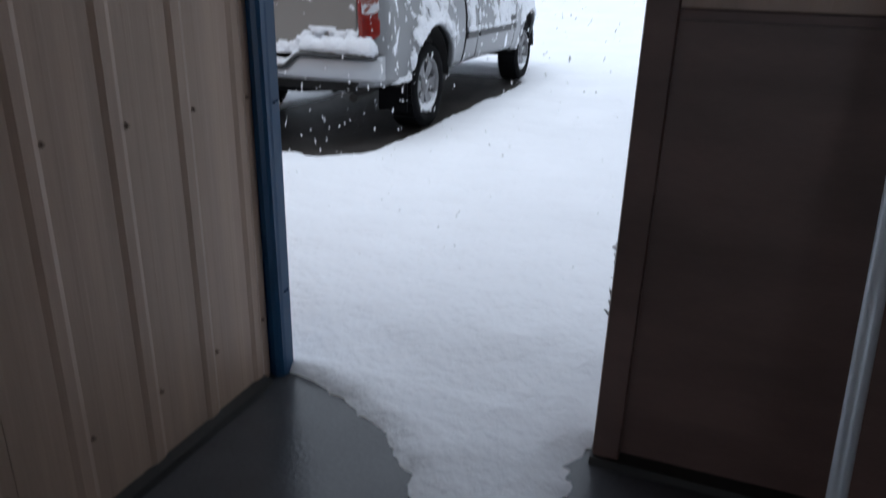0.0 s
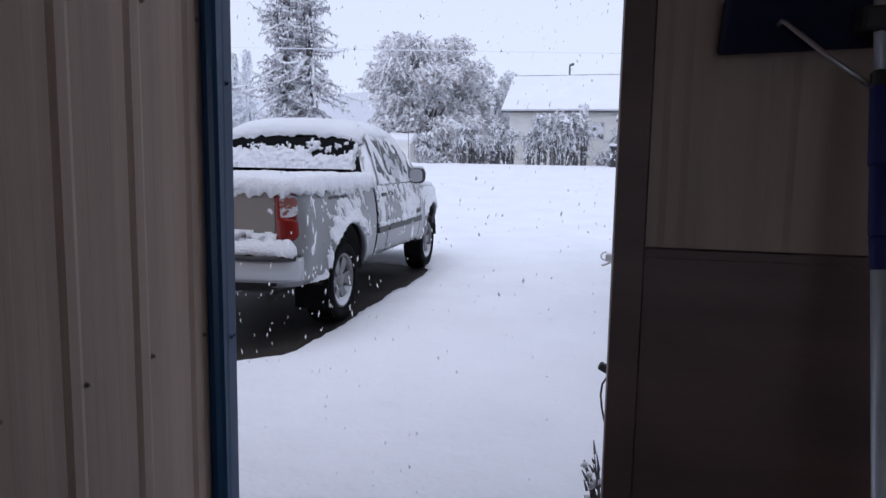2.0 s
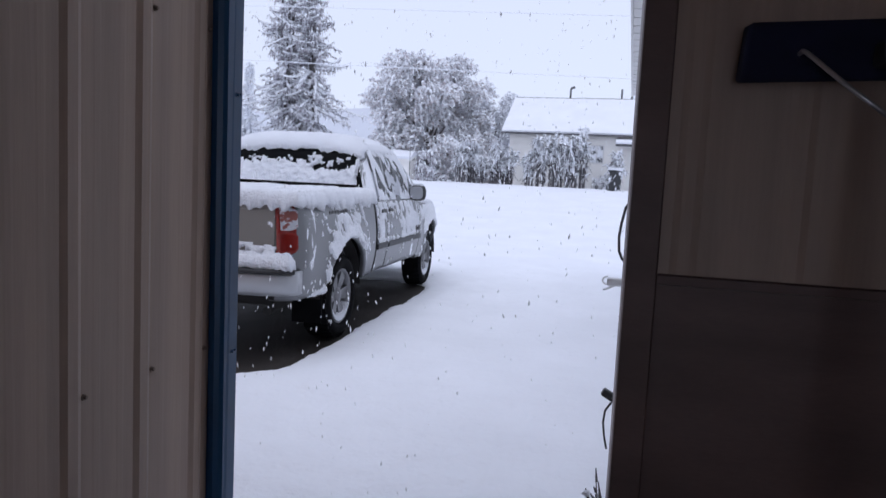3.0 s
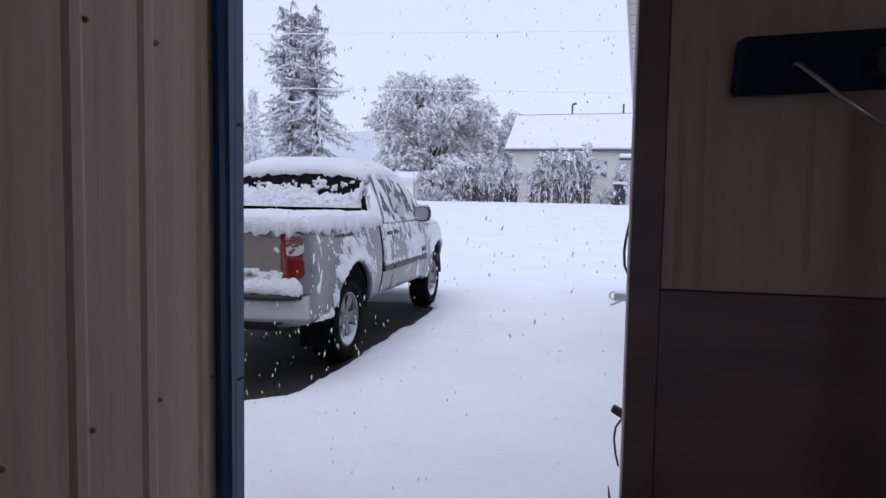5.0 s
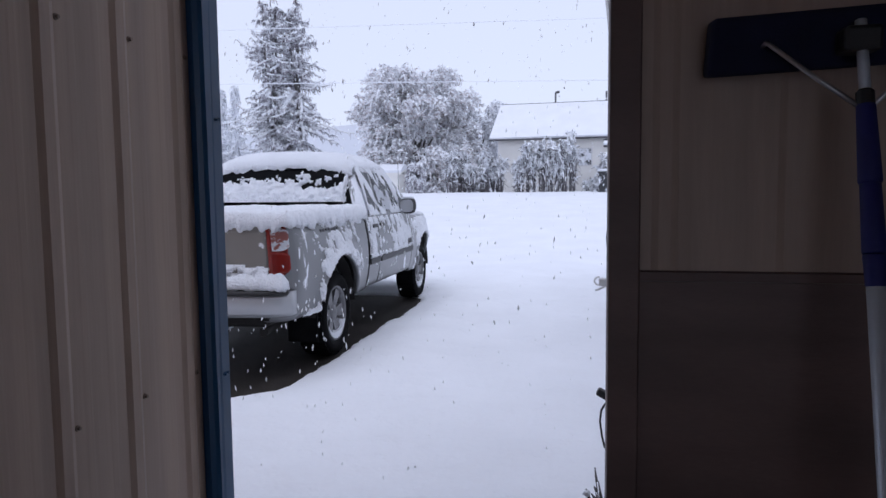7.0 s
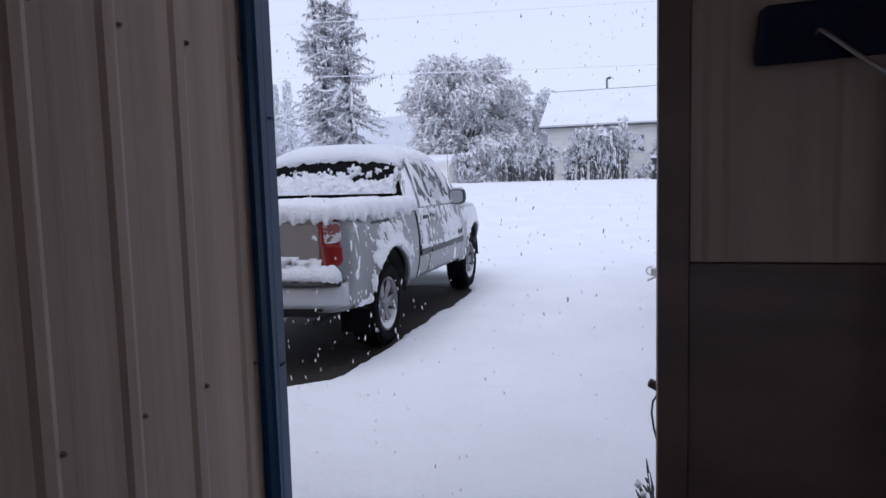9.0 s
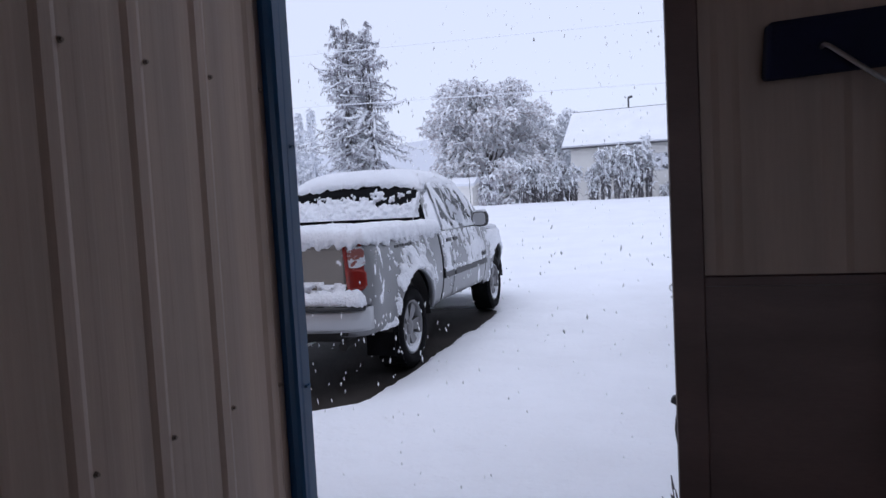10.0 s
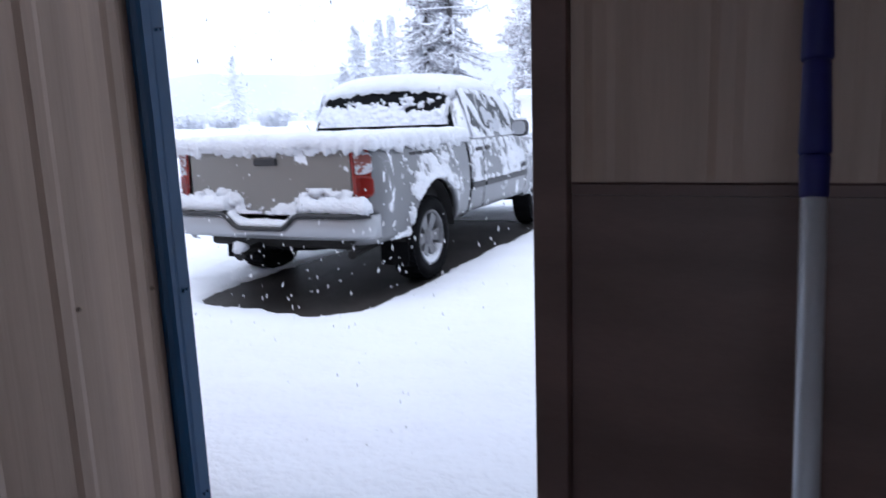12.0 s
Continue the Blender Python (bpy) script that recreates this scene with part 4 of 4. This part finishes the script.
def ribbon(V, F, pts, width, up):
    """A tapering strip along points."""
    pts = np.asarray(pts)
    n = len(pts)
    i = len(V)
    for k in range(n):
        d = pts[min(k + 1, n - 1)] - pts[max(k - 1, 0)]
        side = np.cross(d, up)
        side = side / (np.linalg.norm(side) + 1e-9) * width * 0.5 * (1 - 0.75 * k / (n - 1))
        V += [tuple(pts[k] - side), tuple(pts[k] + side)]
    F += [(i + 2 * k, i + 2 * k + 1, i + 2 * k + 3, i + 2 * k + 2) for k in range(n - 1)]


def snow_ridge(V, F, pts, width):
    """Snow lying along a bough: a low roof of two strips."""
    pts = np.asarray(pts)
    n = len(pts)
    i = len(V)
    for k in range(n):
        d = pts[min(k + 1, n - 1)] - pts[max(k - 1, 0)]
        side = np.cross(d, [0, 0, 1])
        side = side / (np.linalg.norm(side) + 1e-9) * width * 0.5 * (1 - 0.6 * k / (n - 1))
        V += [tuple(pts[k] - side), tuple(pts[k] + [0, 0, width * 0.55]), tuple(pts[k] + side)]
    for k in range(n - 1):
        a, b = i + 3 * k, i + 3 * k + 3
        F += [(a, b, b + 1, a + 1), (a + 1, b + 1, b + 2, a + 2)]


def conifer(place, height, radius, seed, needle, snowmat, branches, twigs, label, group, droop=0.5, clear=0.03, power=0.75, leaders=1):
    rs = np.random.RandomState(seed)
    tree = thing("conifer_tree", place, label, "tree", group)
    # far trunks share the needle colour with haze in it
    bark = BARK if needle == NEEDLE else FARNEEDLE
    part("trunk", tube([(0, 0, -0.4), (0, 0, height * 0.5), (0, 0, height)], [height * 0.021, height * 0.013, 0.02], 9), bark, tree)
    V, F, SV, SF = [], [], [], []
    stems = [(0.0, 0.0, 1.0)]
    for k in range(leaders - 1):
        dx, top = rs.uniform(0.35, 0.6) * (1 if k % 2 else -1), rs.uniform(0.93, 0.98)
        stems.append((dx, rs.uniform(-0.2, 0.2), top))
        part("leader", tube([(0, 0, height * 0.5), (dx * 0.8, stems[-1][1], height * 0.62), (dx, stems[-1][1], height * top)], [height * 0.009, height * 0.007, 0.02], 7), bark, tree)
    for b in range(branches):
        t = clear + (1 - clear) * (b + rs.rand()) / branches
        sx, sy, top = stems[rs.randint(len(stems))] if t > 0.6 else stems[0]
        z = height * min(t, top - 0.01)
        L = radius * (1 - t) ** power * rs.choice([0.45, 0.7, 0.9, 1.05], p=[0.25, 0.3, 0.3, 0.15]) * rs.uniform(0.85, 1.15) * min(1.0, 0.3 + 3.4 * (1 - t)) + 0.2
        if rs.rand() < 0.05:
            L *= 1.3
        a = rs.uniform(0, 2 * np.pi)
        out = np.array([np.cos(a), np.sin(a), 0])
        across = np.cross(out, [0, 0, 1])
        start = rs.uniform(-0.1, 0.35) if t > 0.55 else rs.uniform(-0.45, 0.15)
        bend, curl = droop * rs.uniform(0.7, 1.7), rs.uniform(0.15, 0.6)
        sway = across * rs.uniform(-0.25, 0.25) * L
        pts = [np.array([sx, sy, z]) + out * L * s + sway * s * s + np.array([0, 0, L * (start * s - bend * s * s + curl * s**4)]) for s in np.linspace(0, 1, 8)]
        ribbon(V, F, pts, 0.10, np.array([0, 0, 1.0]))
        ribbon(V, F, pts, 0.09, across)
        snow_ridge(SV, SF, pts[1:], rs.uniform(0.12, 0.24))
        for k in range(int(twigs * (0.45 + L / radius))):
            s = 0.10 + 0.90 * rs.rand()
            i = min(6, int(s * 7))
            p = pts[i] + (pts[i + 1] - pts[i]) * (s * 7 - i)
            side = across * (1 if rs.rand() < 0.5 else -1)
            tl = 0.22 + 0.50 * rs.rand() * (1.15 - s)
            way = side * rs.uniform(0.1, 0.8) + out * rs.uniform(0.1, 0.8)
            hang = rs.uniform(0.25, 1.1)
            mid = p + way * tl * 0.55 + np.array([0, 0, -0.15 * hang * tl])
            tip = p + way * tl * 0.9 + np.array([0, 0, -hang * tl])
            up = np.array([rs.uniform(-0.6, 0.6), rs.uniform(-0.6, 0.6), 1.0])
            ribbon(V, F, [p, mid, tip], rs.uniform(0.06, 0.11), up)
            if rs.rand() < 0.85:
                lift = np.array([0, 0, 0.035])
                ribbon(SV, SF, [p + lift, mid + lift * 1.5, p * 0.15 + tip * 0.85 + lift], rs.uniform(0.08, 0.14), up + rs.normal(size=3) * 0.6)
    tagged(arrays("crown", V, F, needle, tree), kind="stuff")
    tagged(arrays("crown_snow", SV, SF, snowmat, tree, "snow along the boughs"), kind="stuff")
    return tree


tall = "tall snow-laden conifer with sparse drooping boughs"
conifer((-20.95, 45.0, 1.1), 13.0, 3.2, 1, NEEDLE, SNOW_LEAF, 270, 24, tall, "tall conifer pair", droop=0.42, power=0.60, leaders=3)
conifer((-19.3, 45.3, 1.1), 12.8, 3.5, 2, NEEDLE, SNOW_LEAF, 270, 24, tall, "tall conifer pair", droop=0.42, power=0.60, leaders=2)
small = "pale frosted conifer far behind the yard, haze in its colour"
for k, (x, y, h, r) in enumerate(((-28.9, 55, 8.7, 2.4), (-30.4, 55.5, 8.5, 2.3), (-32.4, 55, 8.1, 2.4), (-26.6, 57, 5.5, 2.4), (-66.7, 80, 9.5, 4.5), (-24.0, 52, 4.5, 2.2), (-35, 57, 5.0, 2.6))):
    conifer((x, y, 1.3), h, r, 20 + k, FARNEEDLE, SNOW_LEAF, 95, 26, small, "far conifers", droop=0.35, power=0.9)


conifer((-8.35, 33.0, 1.1), 1.45, 0.55, 41, NEEDLE, SNOW_LEAF, 60, 9, "small snowy young conifer beside the shrubs", "", droop=0.2, power=0.8)


def broadleaf(place, height, radius, seed, leaf, label, sprays, low=0.12, name="broadleaf_tree", category="tree", group="", size=0.36, snowy=0.98):
    rs = np.random.RandomState(seed)
    tree = thing(name, place, label, category, group)
    bm = tube([(0, 0, -0.4), (0.05, 0, height * 0.18), (0, 0.05, height * 0.4)], [height * 0.032, height * 0.026, height * 0.012], 9)
    for k in range(11):
        a, e = 2 * np.pi * k / 11 + rs.uniform(-0.2, 0.2), rs.uniform(0.35, 1.0)
        p0 = np.array([0, 0, height * rs.uniform(0.12, 0.3)])
        p2 = np.array([np.cos(a) * radius * 0.8 * (1.1 - e * 0.7), np.sin(a) * radius * 0.8 * (1.1 - e * 0.7), height * (0.35 + 0.5 * e)])
        tube([p0, (p0 + p2) / 2 + [0, 0, height * 0.04], p2], [height * 0.012, height * 0.007, 0.015], 6, bm)
    part("trunk", bm, BARK, tree)
    # the crown: curved sprays of twigs, each with leaves below and a line of snow on top
    V, F, SV, SF = [], [], [], []
    knots = []
    for k in range(90):
        u, a = rs.uniform(low + 0.05, 0.93), rs.uniform(0, 2 * np.pi)
        wide = radius * math.sqrt(max(0.0, 1 - max(0.0, (u - 0.42) / 0.60) ** 3)) * math.sqrt(rs.uniform(0.12, 0.92) if u > 0.4 else rs.uniform(0.25, 1.0))
        knots.append(np.array([math.cos(a) * wide, math.sin(a) * wide, height * u]))
    for k in range(sprays):
        c = knots[rs.randint(len(knots))]
        d = rs.normal(size=3)
        p = c + d / np.linalg.norm(d) * rs.uniform(0.1, 1.0) ** 0.6 * np.array([radius * 0.25, radius * 0.25, height * 0.10])
        if p[2] < height * low * 0.6 + 0.15:
            continue
        L = size * rs.uniform(0.6, 1.7)
        flat = np.array([p[0], p[1], 0]) / radius + rs.normal(size=3) * [0.6, 0.6, 0]
        flat /= np.linalg.norm(flat) + 1e-6
        rise, fall = rs.uniform(-0.1, 1.2), rs.uniform(0.3, 1.3)
        pts = [p + flat * L * s * 0.75 + np.array([0, 0, L * (rise * s - fall * s * s)]) for s in (0, 0.33, 0.67, 1.0)]
        ribbon(V, F, pts, 0.03, np.array([0, 0, 1.0]))
        if rs.rand() < snowy:
            snow_ridge(SV, SF, [q + np.array([0, 0, 0.01]) for q in pts], rs.uniform(0.07, 0.14))
        for j in range(7):
            s = rs.uniform(0.1, 3.0)
            i = min(2, int(s))
            q = pts[i] + (pts[i + 1] - pts[i]) * (s - i)
            way = rs.normal(size=3) * [1, 1, 0.6] + [0, 0, -0.5]
            way = way / np.linalg.norm(way) * L * rs.uniform(0.2, 0.42)
            up = rs.normal(size=3) * 0.6 + [0, 0, 0.8]
            blade(V, F, q, q + way, L * 0.085, up)
            if rs.rand() < snowy * 0.9:
                blade(SV, SF, q + [0, 0, 0.03], q + way * 0.95 + [0, 0, 0.045], L * rs.uniform(0.14, 0.30), up)
    tagged(arrays("crown", V, F, leaf, tree), kind="stuff")
    tagged(arrays("crown_snow", SV, SF, SNOW_LEAF, tree, "snow on the twigs"), kind="stuff")
    return tree


broadleaf((-10.15, 40.0, 1.1), 7.0, 3.5, 3, LEAF, "round broad tree with brown leaves under heavy snow", 8600, low=0.0)
broadleaf((-6.9, 44.0, 1.1), 5.6, 2.3, 4, HAZEFROSTLEAF, "smaller pale tree behind the round one, snowed over, haze in its colour", 2400, low=0.0, snowy=0.9)


def shrub(place, height, radius, seed, label, leaf=None, arch=False):
    rs = np.random.RandomState(seed)
    bush = thing("shrub", place, label, "shrub", "snowy shrub row")
    stems, V, F, SV, SF = bmesh.new(), [], [], [], []
    for k in range(int(24 * radius / 0.7) + 6):
        a, lean = rs.uniform(0, 2 * np.pi), rs.uniform(0.1, 1.0)
        h = height * rs.uniform(0.5, 1.05)
        base = np.array([rs.uniform(-0.55, 0.55) * radius, rs.uniform(-0.4, 0.4) * radius, -0.1])
        out = np.array([np.cos(a), np.sin(a), 0]) * radius * lean * 0.8
        fall = rs.uniform(0.45, 0.95) if arch else rs.uniform(0.85, 1.05)
        pts = [base, base + out * 0.25 + [0, 0, h * 0.55], base + out * 0.6 + [0, 0, h * 0.95], base + out * 0.9 + [0, 0, h * (0.95 + fall) / 2 + 0.02], base + out * 1.15 + [0, 0, h * fall]]
        tube(pts, [0.024, 0.020, 0.015, 0.010, 0.006], 5, stems)
        snow_ridge(SV, SF, pts[1:], rs.uniform(0.07, 0.14))
        for j in range(36):
            s = rs.uniform(0.02, 1) ** 0.8 * 4
            i = min(3, int(s))
            p = pts[i] + (pts[i + 1] - pts[i]) * (s - i)
            L = rs.uniform(0.12, 0.34)
            way = rs.normal(size=3) * [0.7, 0.7, 0.35] + [0, 0, rs.choice([0.7, -0.6])]
            way = way / np.linalg.norm(way) * L
            sag = np.array([0, 0, -0.25 * L])
            up = rs.normal(size=3) * 0.5 + [0, 0, 0.7]
            line = [p, p + way * 0.55 - sag * 0.4, p + way + sag]
            ribbon(V, F, line, rs.uniform(0.03, 0.06), up)
            if rs.rand() < 0.35 + 0.55 * i / 3:
                ribbon(SV, SF, [q + np.array([0, -0.02, 0.03]) for q in line], rs.uniform(0.06, 0.13), up)
    part("branchwork", stems, leaf or TWIG, bush)
    tagged(arrays("foliage", V, F, leaf or TWIG, bush), kind="stuff")
    tagged(arrays("foliage_snow", SV, SF, SNOW_LEAF, bush, "snow on the shrub"), kind="stuff")
    return bush


low_label = "bare shrub bent under wet snow"
for k, (x, y, h, r) in enumerate(((-6.72, 33.0, 1.95, 0.36), (-6.2, 33.2, 1.8, 0.42), (-5.75, 33.0, 1.25, 0.30), (-5.05, 32.8, 1.9, 0.55), (-4.55, 33.1, 1.75, 0.40), (-3.55, 33.0, 1.6, 0.30),
                                  (-3.05, 32.9, 2.35, 0.42), (-2.35, 33.0, 2.45, 0.55), (-1.7, 32.8, 2.35, 0.50), (-1.2, 33.0, 2.7, 0.28), (-0.3, 33.6, 0.6, 0.5), (0.22, 33.2, 1.75, 0.34),
                                  (-15.5, 38, 1.0, 1.1), (-19, 40, 1.1, 1.3), (-27, 42, 1.0, 1.4), (-33, 44, 1.2, 1.4), (-40, 47, 1.0, 1.5), (-48, 52, 1.3, 1.6), (-55, 58, 1.3, 1.8), (-50, 66, 1.6, 2.4), (-61, 70, 1.6, 2.4))):
    # shrubs at the far left take the pale conifer colour for haze
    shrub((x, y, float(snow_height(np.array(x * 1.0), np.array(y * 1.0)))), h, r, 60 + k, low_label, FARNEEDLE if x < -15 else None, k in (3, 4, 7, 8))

# ---- neighbour's house, shed and bin ----
house = thing("neighbour_house", (0.185, 37.13, 1.1), "pale single-storey house with snow-covered roof", "house")
house.rotation_euler = (0, 0, radians(-4))
def hp(name, x0, x1, y0, y1, z0, z1, mat, parent=house, bevel=0.0, label=""):
    return part(name, boxed(x0, x1, y0 - 37.5, y1 - 37.5, z0 - 1.1, z1 - 1.1, bevel=bevel), mat, parent, label)
wall = hp("wall", -4.85, 6.0, 35.3, 40.5, 0.9, 3.75, SIDING)
part("gable", prism([(-2.2, 2.6), (3.0, 2.6), (0.5, 4.4)], "x", -4.84, 5.9), SIDING, house)
for k in range(10):
    hp("siding_board", -4.86, 6.0, 35.285, 35.3, 1.2 + k * 0.25, 1.2 + k * 0.25 + 0.235, SIDING, wall)
roof = part("roof", prism([(-2.55, 2.58), (-2.55, 2.64), (0.5, 4.55), (3.4, 2.64), (3.4, 2.58), (0.5, 4.48)], "x", -5.22, 6.3), DARKTRIM, house, "dark roof edge under snow")
part("roof_snow", prism([(-2.50, 2.66), (-2.53, 2.74), (0.42, 4.62), (0.5, 4.55)], "x", -5.23, 6.3), SNOW, roof, "thick snow on the roof")
part("ridge_cap", boxed(-5.15, 6.3, 0.42, 0.62, 4.57, 4.645), DARKTRIM, roof)
for x, h in ((-2.42, 0.52), (0.12, 0.50), (0.62, 0.5)):
    pipe = part("vent_pipe", tube([(x, 0.6, 4.4), (x, 0.6, 4.62 + h)], 0.045, 8), DARKTRIM, roof)
    if x < 0:
        part("cowl", tube([(x, 0.6, 4.62 + h), (x + 0.2, 0.6, 4.68 + h)], 0.06, 8), DARKTRIM, pipe)
win = part("window", boxed(-1.02, -0.36, -2.24, -2.205, 1.32, 2.18, bevel=0.01), WHITETRIM, house, "white framed window")
part("pane", boxed(-0.97, -0.71, -2.25, -2.236, 1.38, 2.12), SIDEGLASS, win)
part("pane", boxed(-0.67, -0.41, -2.25, -2.236, 1.38, 2.12), SIDEGLASS, win)
part("porch_roof", prism([(-3.1, 2.12), (-3.1, 2.22), (-2.0, 2.5), (-2.0, 2.38)], "x", 0.2, 4.0), DARKTRIM, house, "low porch roof")
part("porch_snow", prism([(-3.12, 2.23), (-3.12, 2.32), (-2.0, 2.6), (-2.0, 2.51)], "x", 0.19, 4.0), SNOW, house)

shed = thing("garden_shed", (-10.6, 36.0, 1.15), "low shed under a thick white snow cap", "shed")
part("wall", boxed(-0.75, 0.75, -0.6, 0.6, -0.2, 1.05), SIDING, shed)
part("roof", prism([(-0.8, 1.0), (-0.8, 1.08), (0, 1.3), (0.8, 1.08), (0.8, 1.0), (0, 1.22)], "x", -0.9, 0.9), SIDING, shed)
part("roof_snow", prism([(-0.82, 1.09), (-0.84, 1.22), (-0.5, 1.42), (0, 1.55), (0.5, 1.42), (0.84, 1.22), (0.82, 1.09), (0, 1.31)], "x", -0.93, 0.93), SNOW, shed)

binz = float(snow_height(np.array(0.17), np.array(31.0)))
wheelie = thing("wheelie_bin", (0.19, 31.0, binz - 0.16), "dark wheeled bin with a cap of snow", "bin")
bm = boxed(-0.27, 0.27, -0.3, 0.3, 0.06, 0.95, bevel=0.03)
for v in bm.verts:
    if v.co.z < 0.5:
        v.co.x *= 0.86
        v.co.y *= 0.82
part("body", bm, BIN, wheelie)
lid = part("lid", boxed(-0.3, 0.3, -0.34, 0.32, 0.95, 1.0, bevel=0.015), BIN, wheelie)
part("lid_snow", boxed(-0.31, 0.31, -0.34, 0.32, 1.0, 1.11, bevel=0.045), SNOW_CLUMP, lid)
for s in (-1, 1):
    part("wheel", tube([(s * 0.24, 0.28, 0.11), (s * 0.29, 0.28, 0.11)], 0.1, 14), RUBBER, wheelie)

# overhead wires thick with snow, strung between two posts
for x in (-62, 40):
    post = thing("utility_pole", (x, 28.18, 0.5), "weathered wooden utility pole carrying snowy wires", "pole", "utility poles")
    part("post", tube([(0, 0, 0), (0, 0, 5), (0, 0, 9.6)], [0.16, 0.14, 0.11], 12), BARK, post)
    for z0, z1 in ((7.97, 7.75), (5.78, 5.52)):
        part("bracket", boxed(-0.05, 0.05, -0.22, -0.08, -0.04, 0.04), DARKTRIM, post).location.z = z0 + (z1 - z0) * (x + 13.7) / 8.9 - 0.5
for z0, z1 in ((7.97, 7.75), (5.78, 5.52)):
    pts = [(x, 28.0, z0 + (z1 - z0) * (x + 13.7) / 8.9) for x in np.linspace(-62, 40, 30)]
    tagged(part("overhead_wire", tube(pts, 0.017, 6), SNOW), "overhead wire coated in snow", "wire", "overhead wires")

# pale hills that close the view, haze mixed into their colour
hx = np.linspace(-700, 700, 90)
hz = 30 + 34 * fbm(hx / 140 + 3, hx * 0 + 2.0, 4)
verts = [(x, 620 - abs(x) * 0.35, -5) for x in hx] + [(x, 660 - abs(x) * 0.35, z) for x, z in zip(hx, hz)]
HILL = material("hazed_far_hill", (0.67, 0.695, 0.76), 0.9, vary=0.05, scale=0.02, fine=0.2, bump=0)
tagged(arrays("backdrop", verts, [(k, k + 1, 90 + k + 1, 90 + k) for k in range(89)], HILL), "pale hills lost in falling snow, haze put into their colour", "hill", kind="structure")

# ---- falling snow, hanging in the air ----
rs = np.random.RandomState(12)
V, F = [], []
for k in range(1780):
    y = 2.4 + 12 * rs.rand() ** 1.2
    x = -0.35 + (y - 0.3) * rs.uniform(-0.95, 0.2)
    z = rs.uniform(0.2, 1.2 + 0.30 * y)
    if k > 1690:
        x, y, z = rs.uniform(-3.3, -1.5), rs.uniform(3.2, 4.7), rs.uniform(0.12, 0.85)
    c = np.array([x, y, z])
    s = (0.0010 * y + 0.0014) * rs.uniform(0.4, 1.0)
    axes = rs.normal(size=(3, 3)) * [[1], [1], [1]]
    i = len(V)
    lean = np.array([rs.uniform(-0.3, 0.3), 0, 1.0]) * s * (rs.uniform(1.6, 3.4) if k < 1691 else rs.uniform(2.6, 5.0))
    V += [tuple(c + lean), tuple(c - lean), tuple(c + [s, 0, 0.2 * s]), tuple(c + [-s, 0, -0.2 * s]), tuple(c + [0, s, 0]), tuple(c + [0, -s, 0])]
    F += [(i, i + 2, i + 4), (i, i + 4, i + 3), (i, i + 3, i + 5), (i, i + 5, i + 2), (i + 1, i + 4, i + 2), (i + 1, i + 3, i + 4), (i + 1, i + 5, i + 3), (i + 1, i + 2, i + 5)]
tagged(arrays("snowflakes", V, F, FLAKE), "loose snowflakes falling through the air", "snow", kind="stuff")
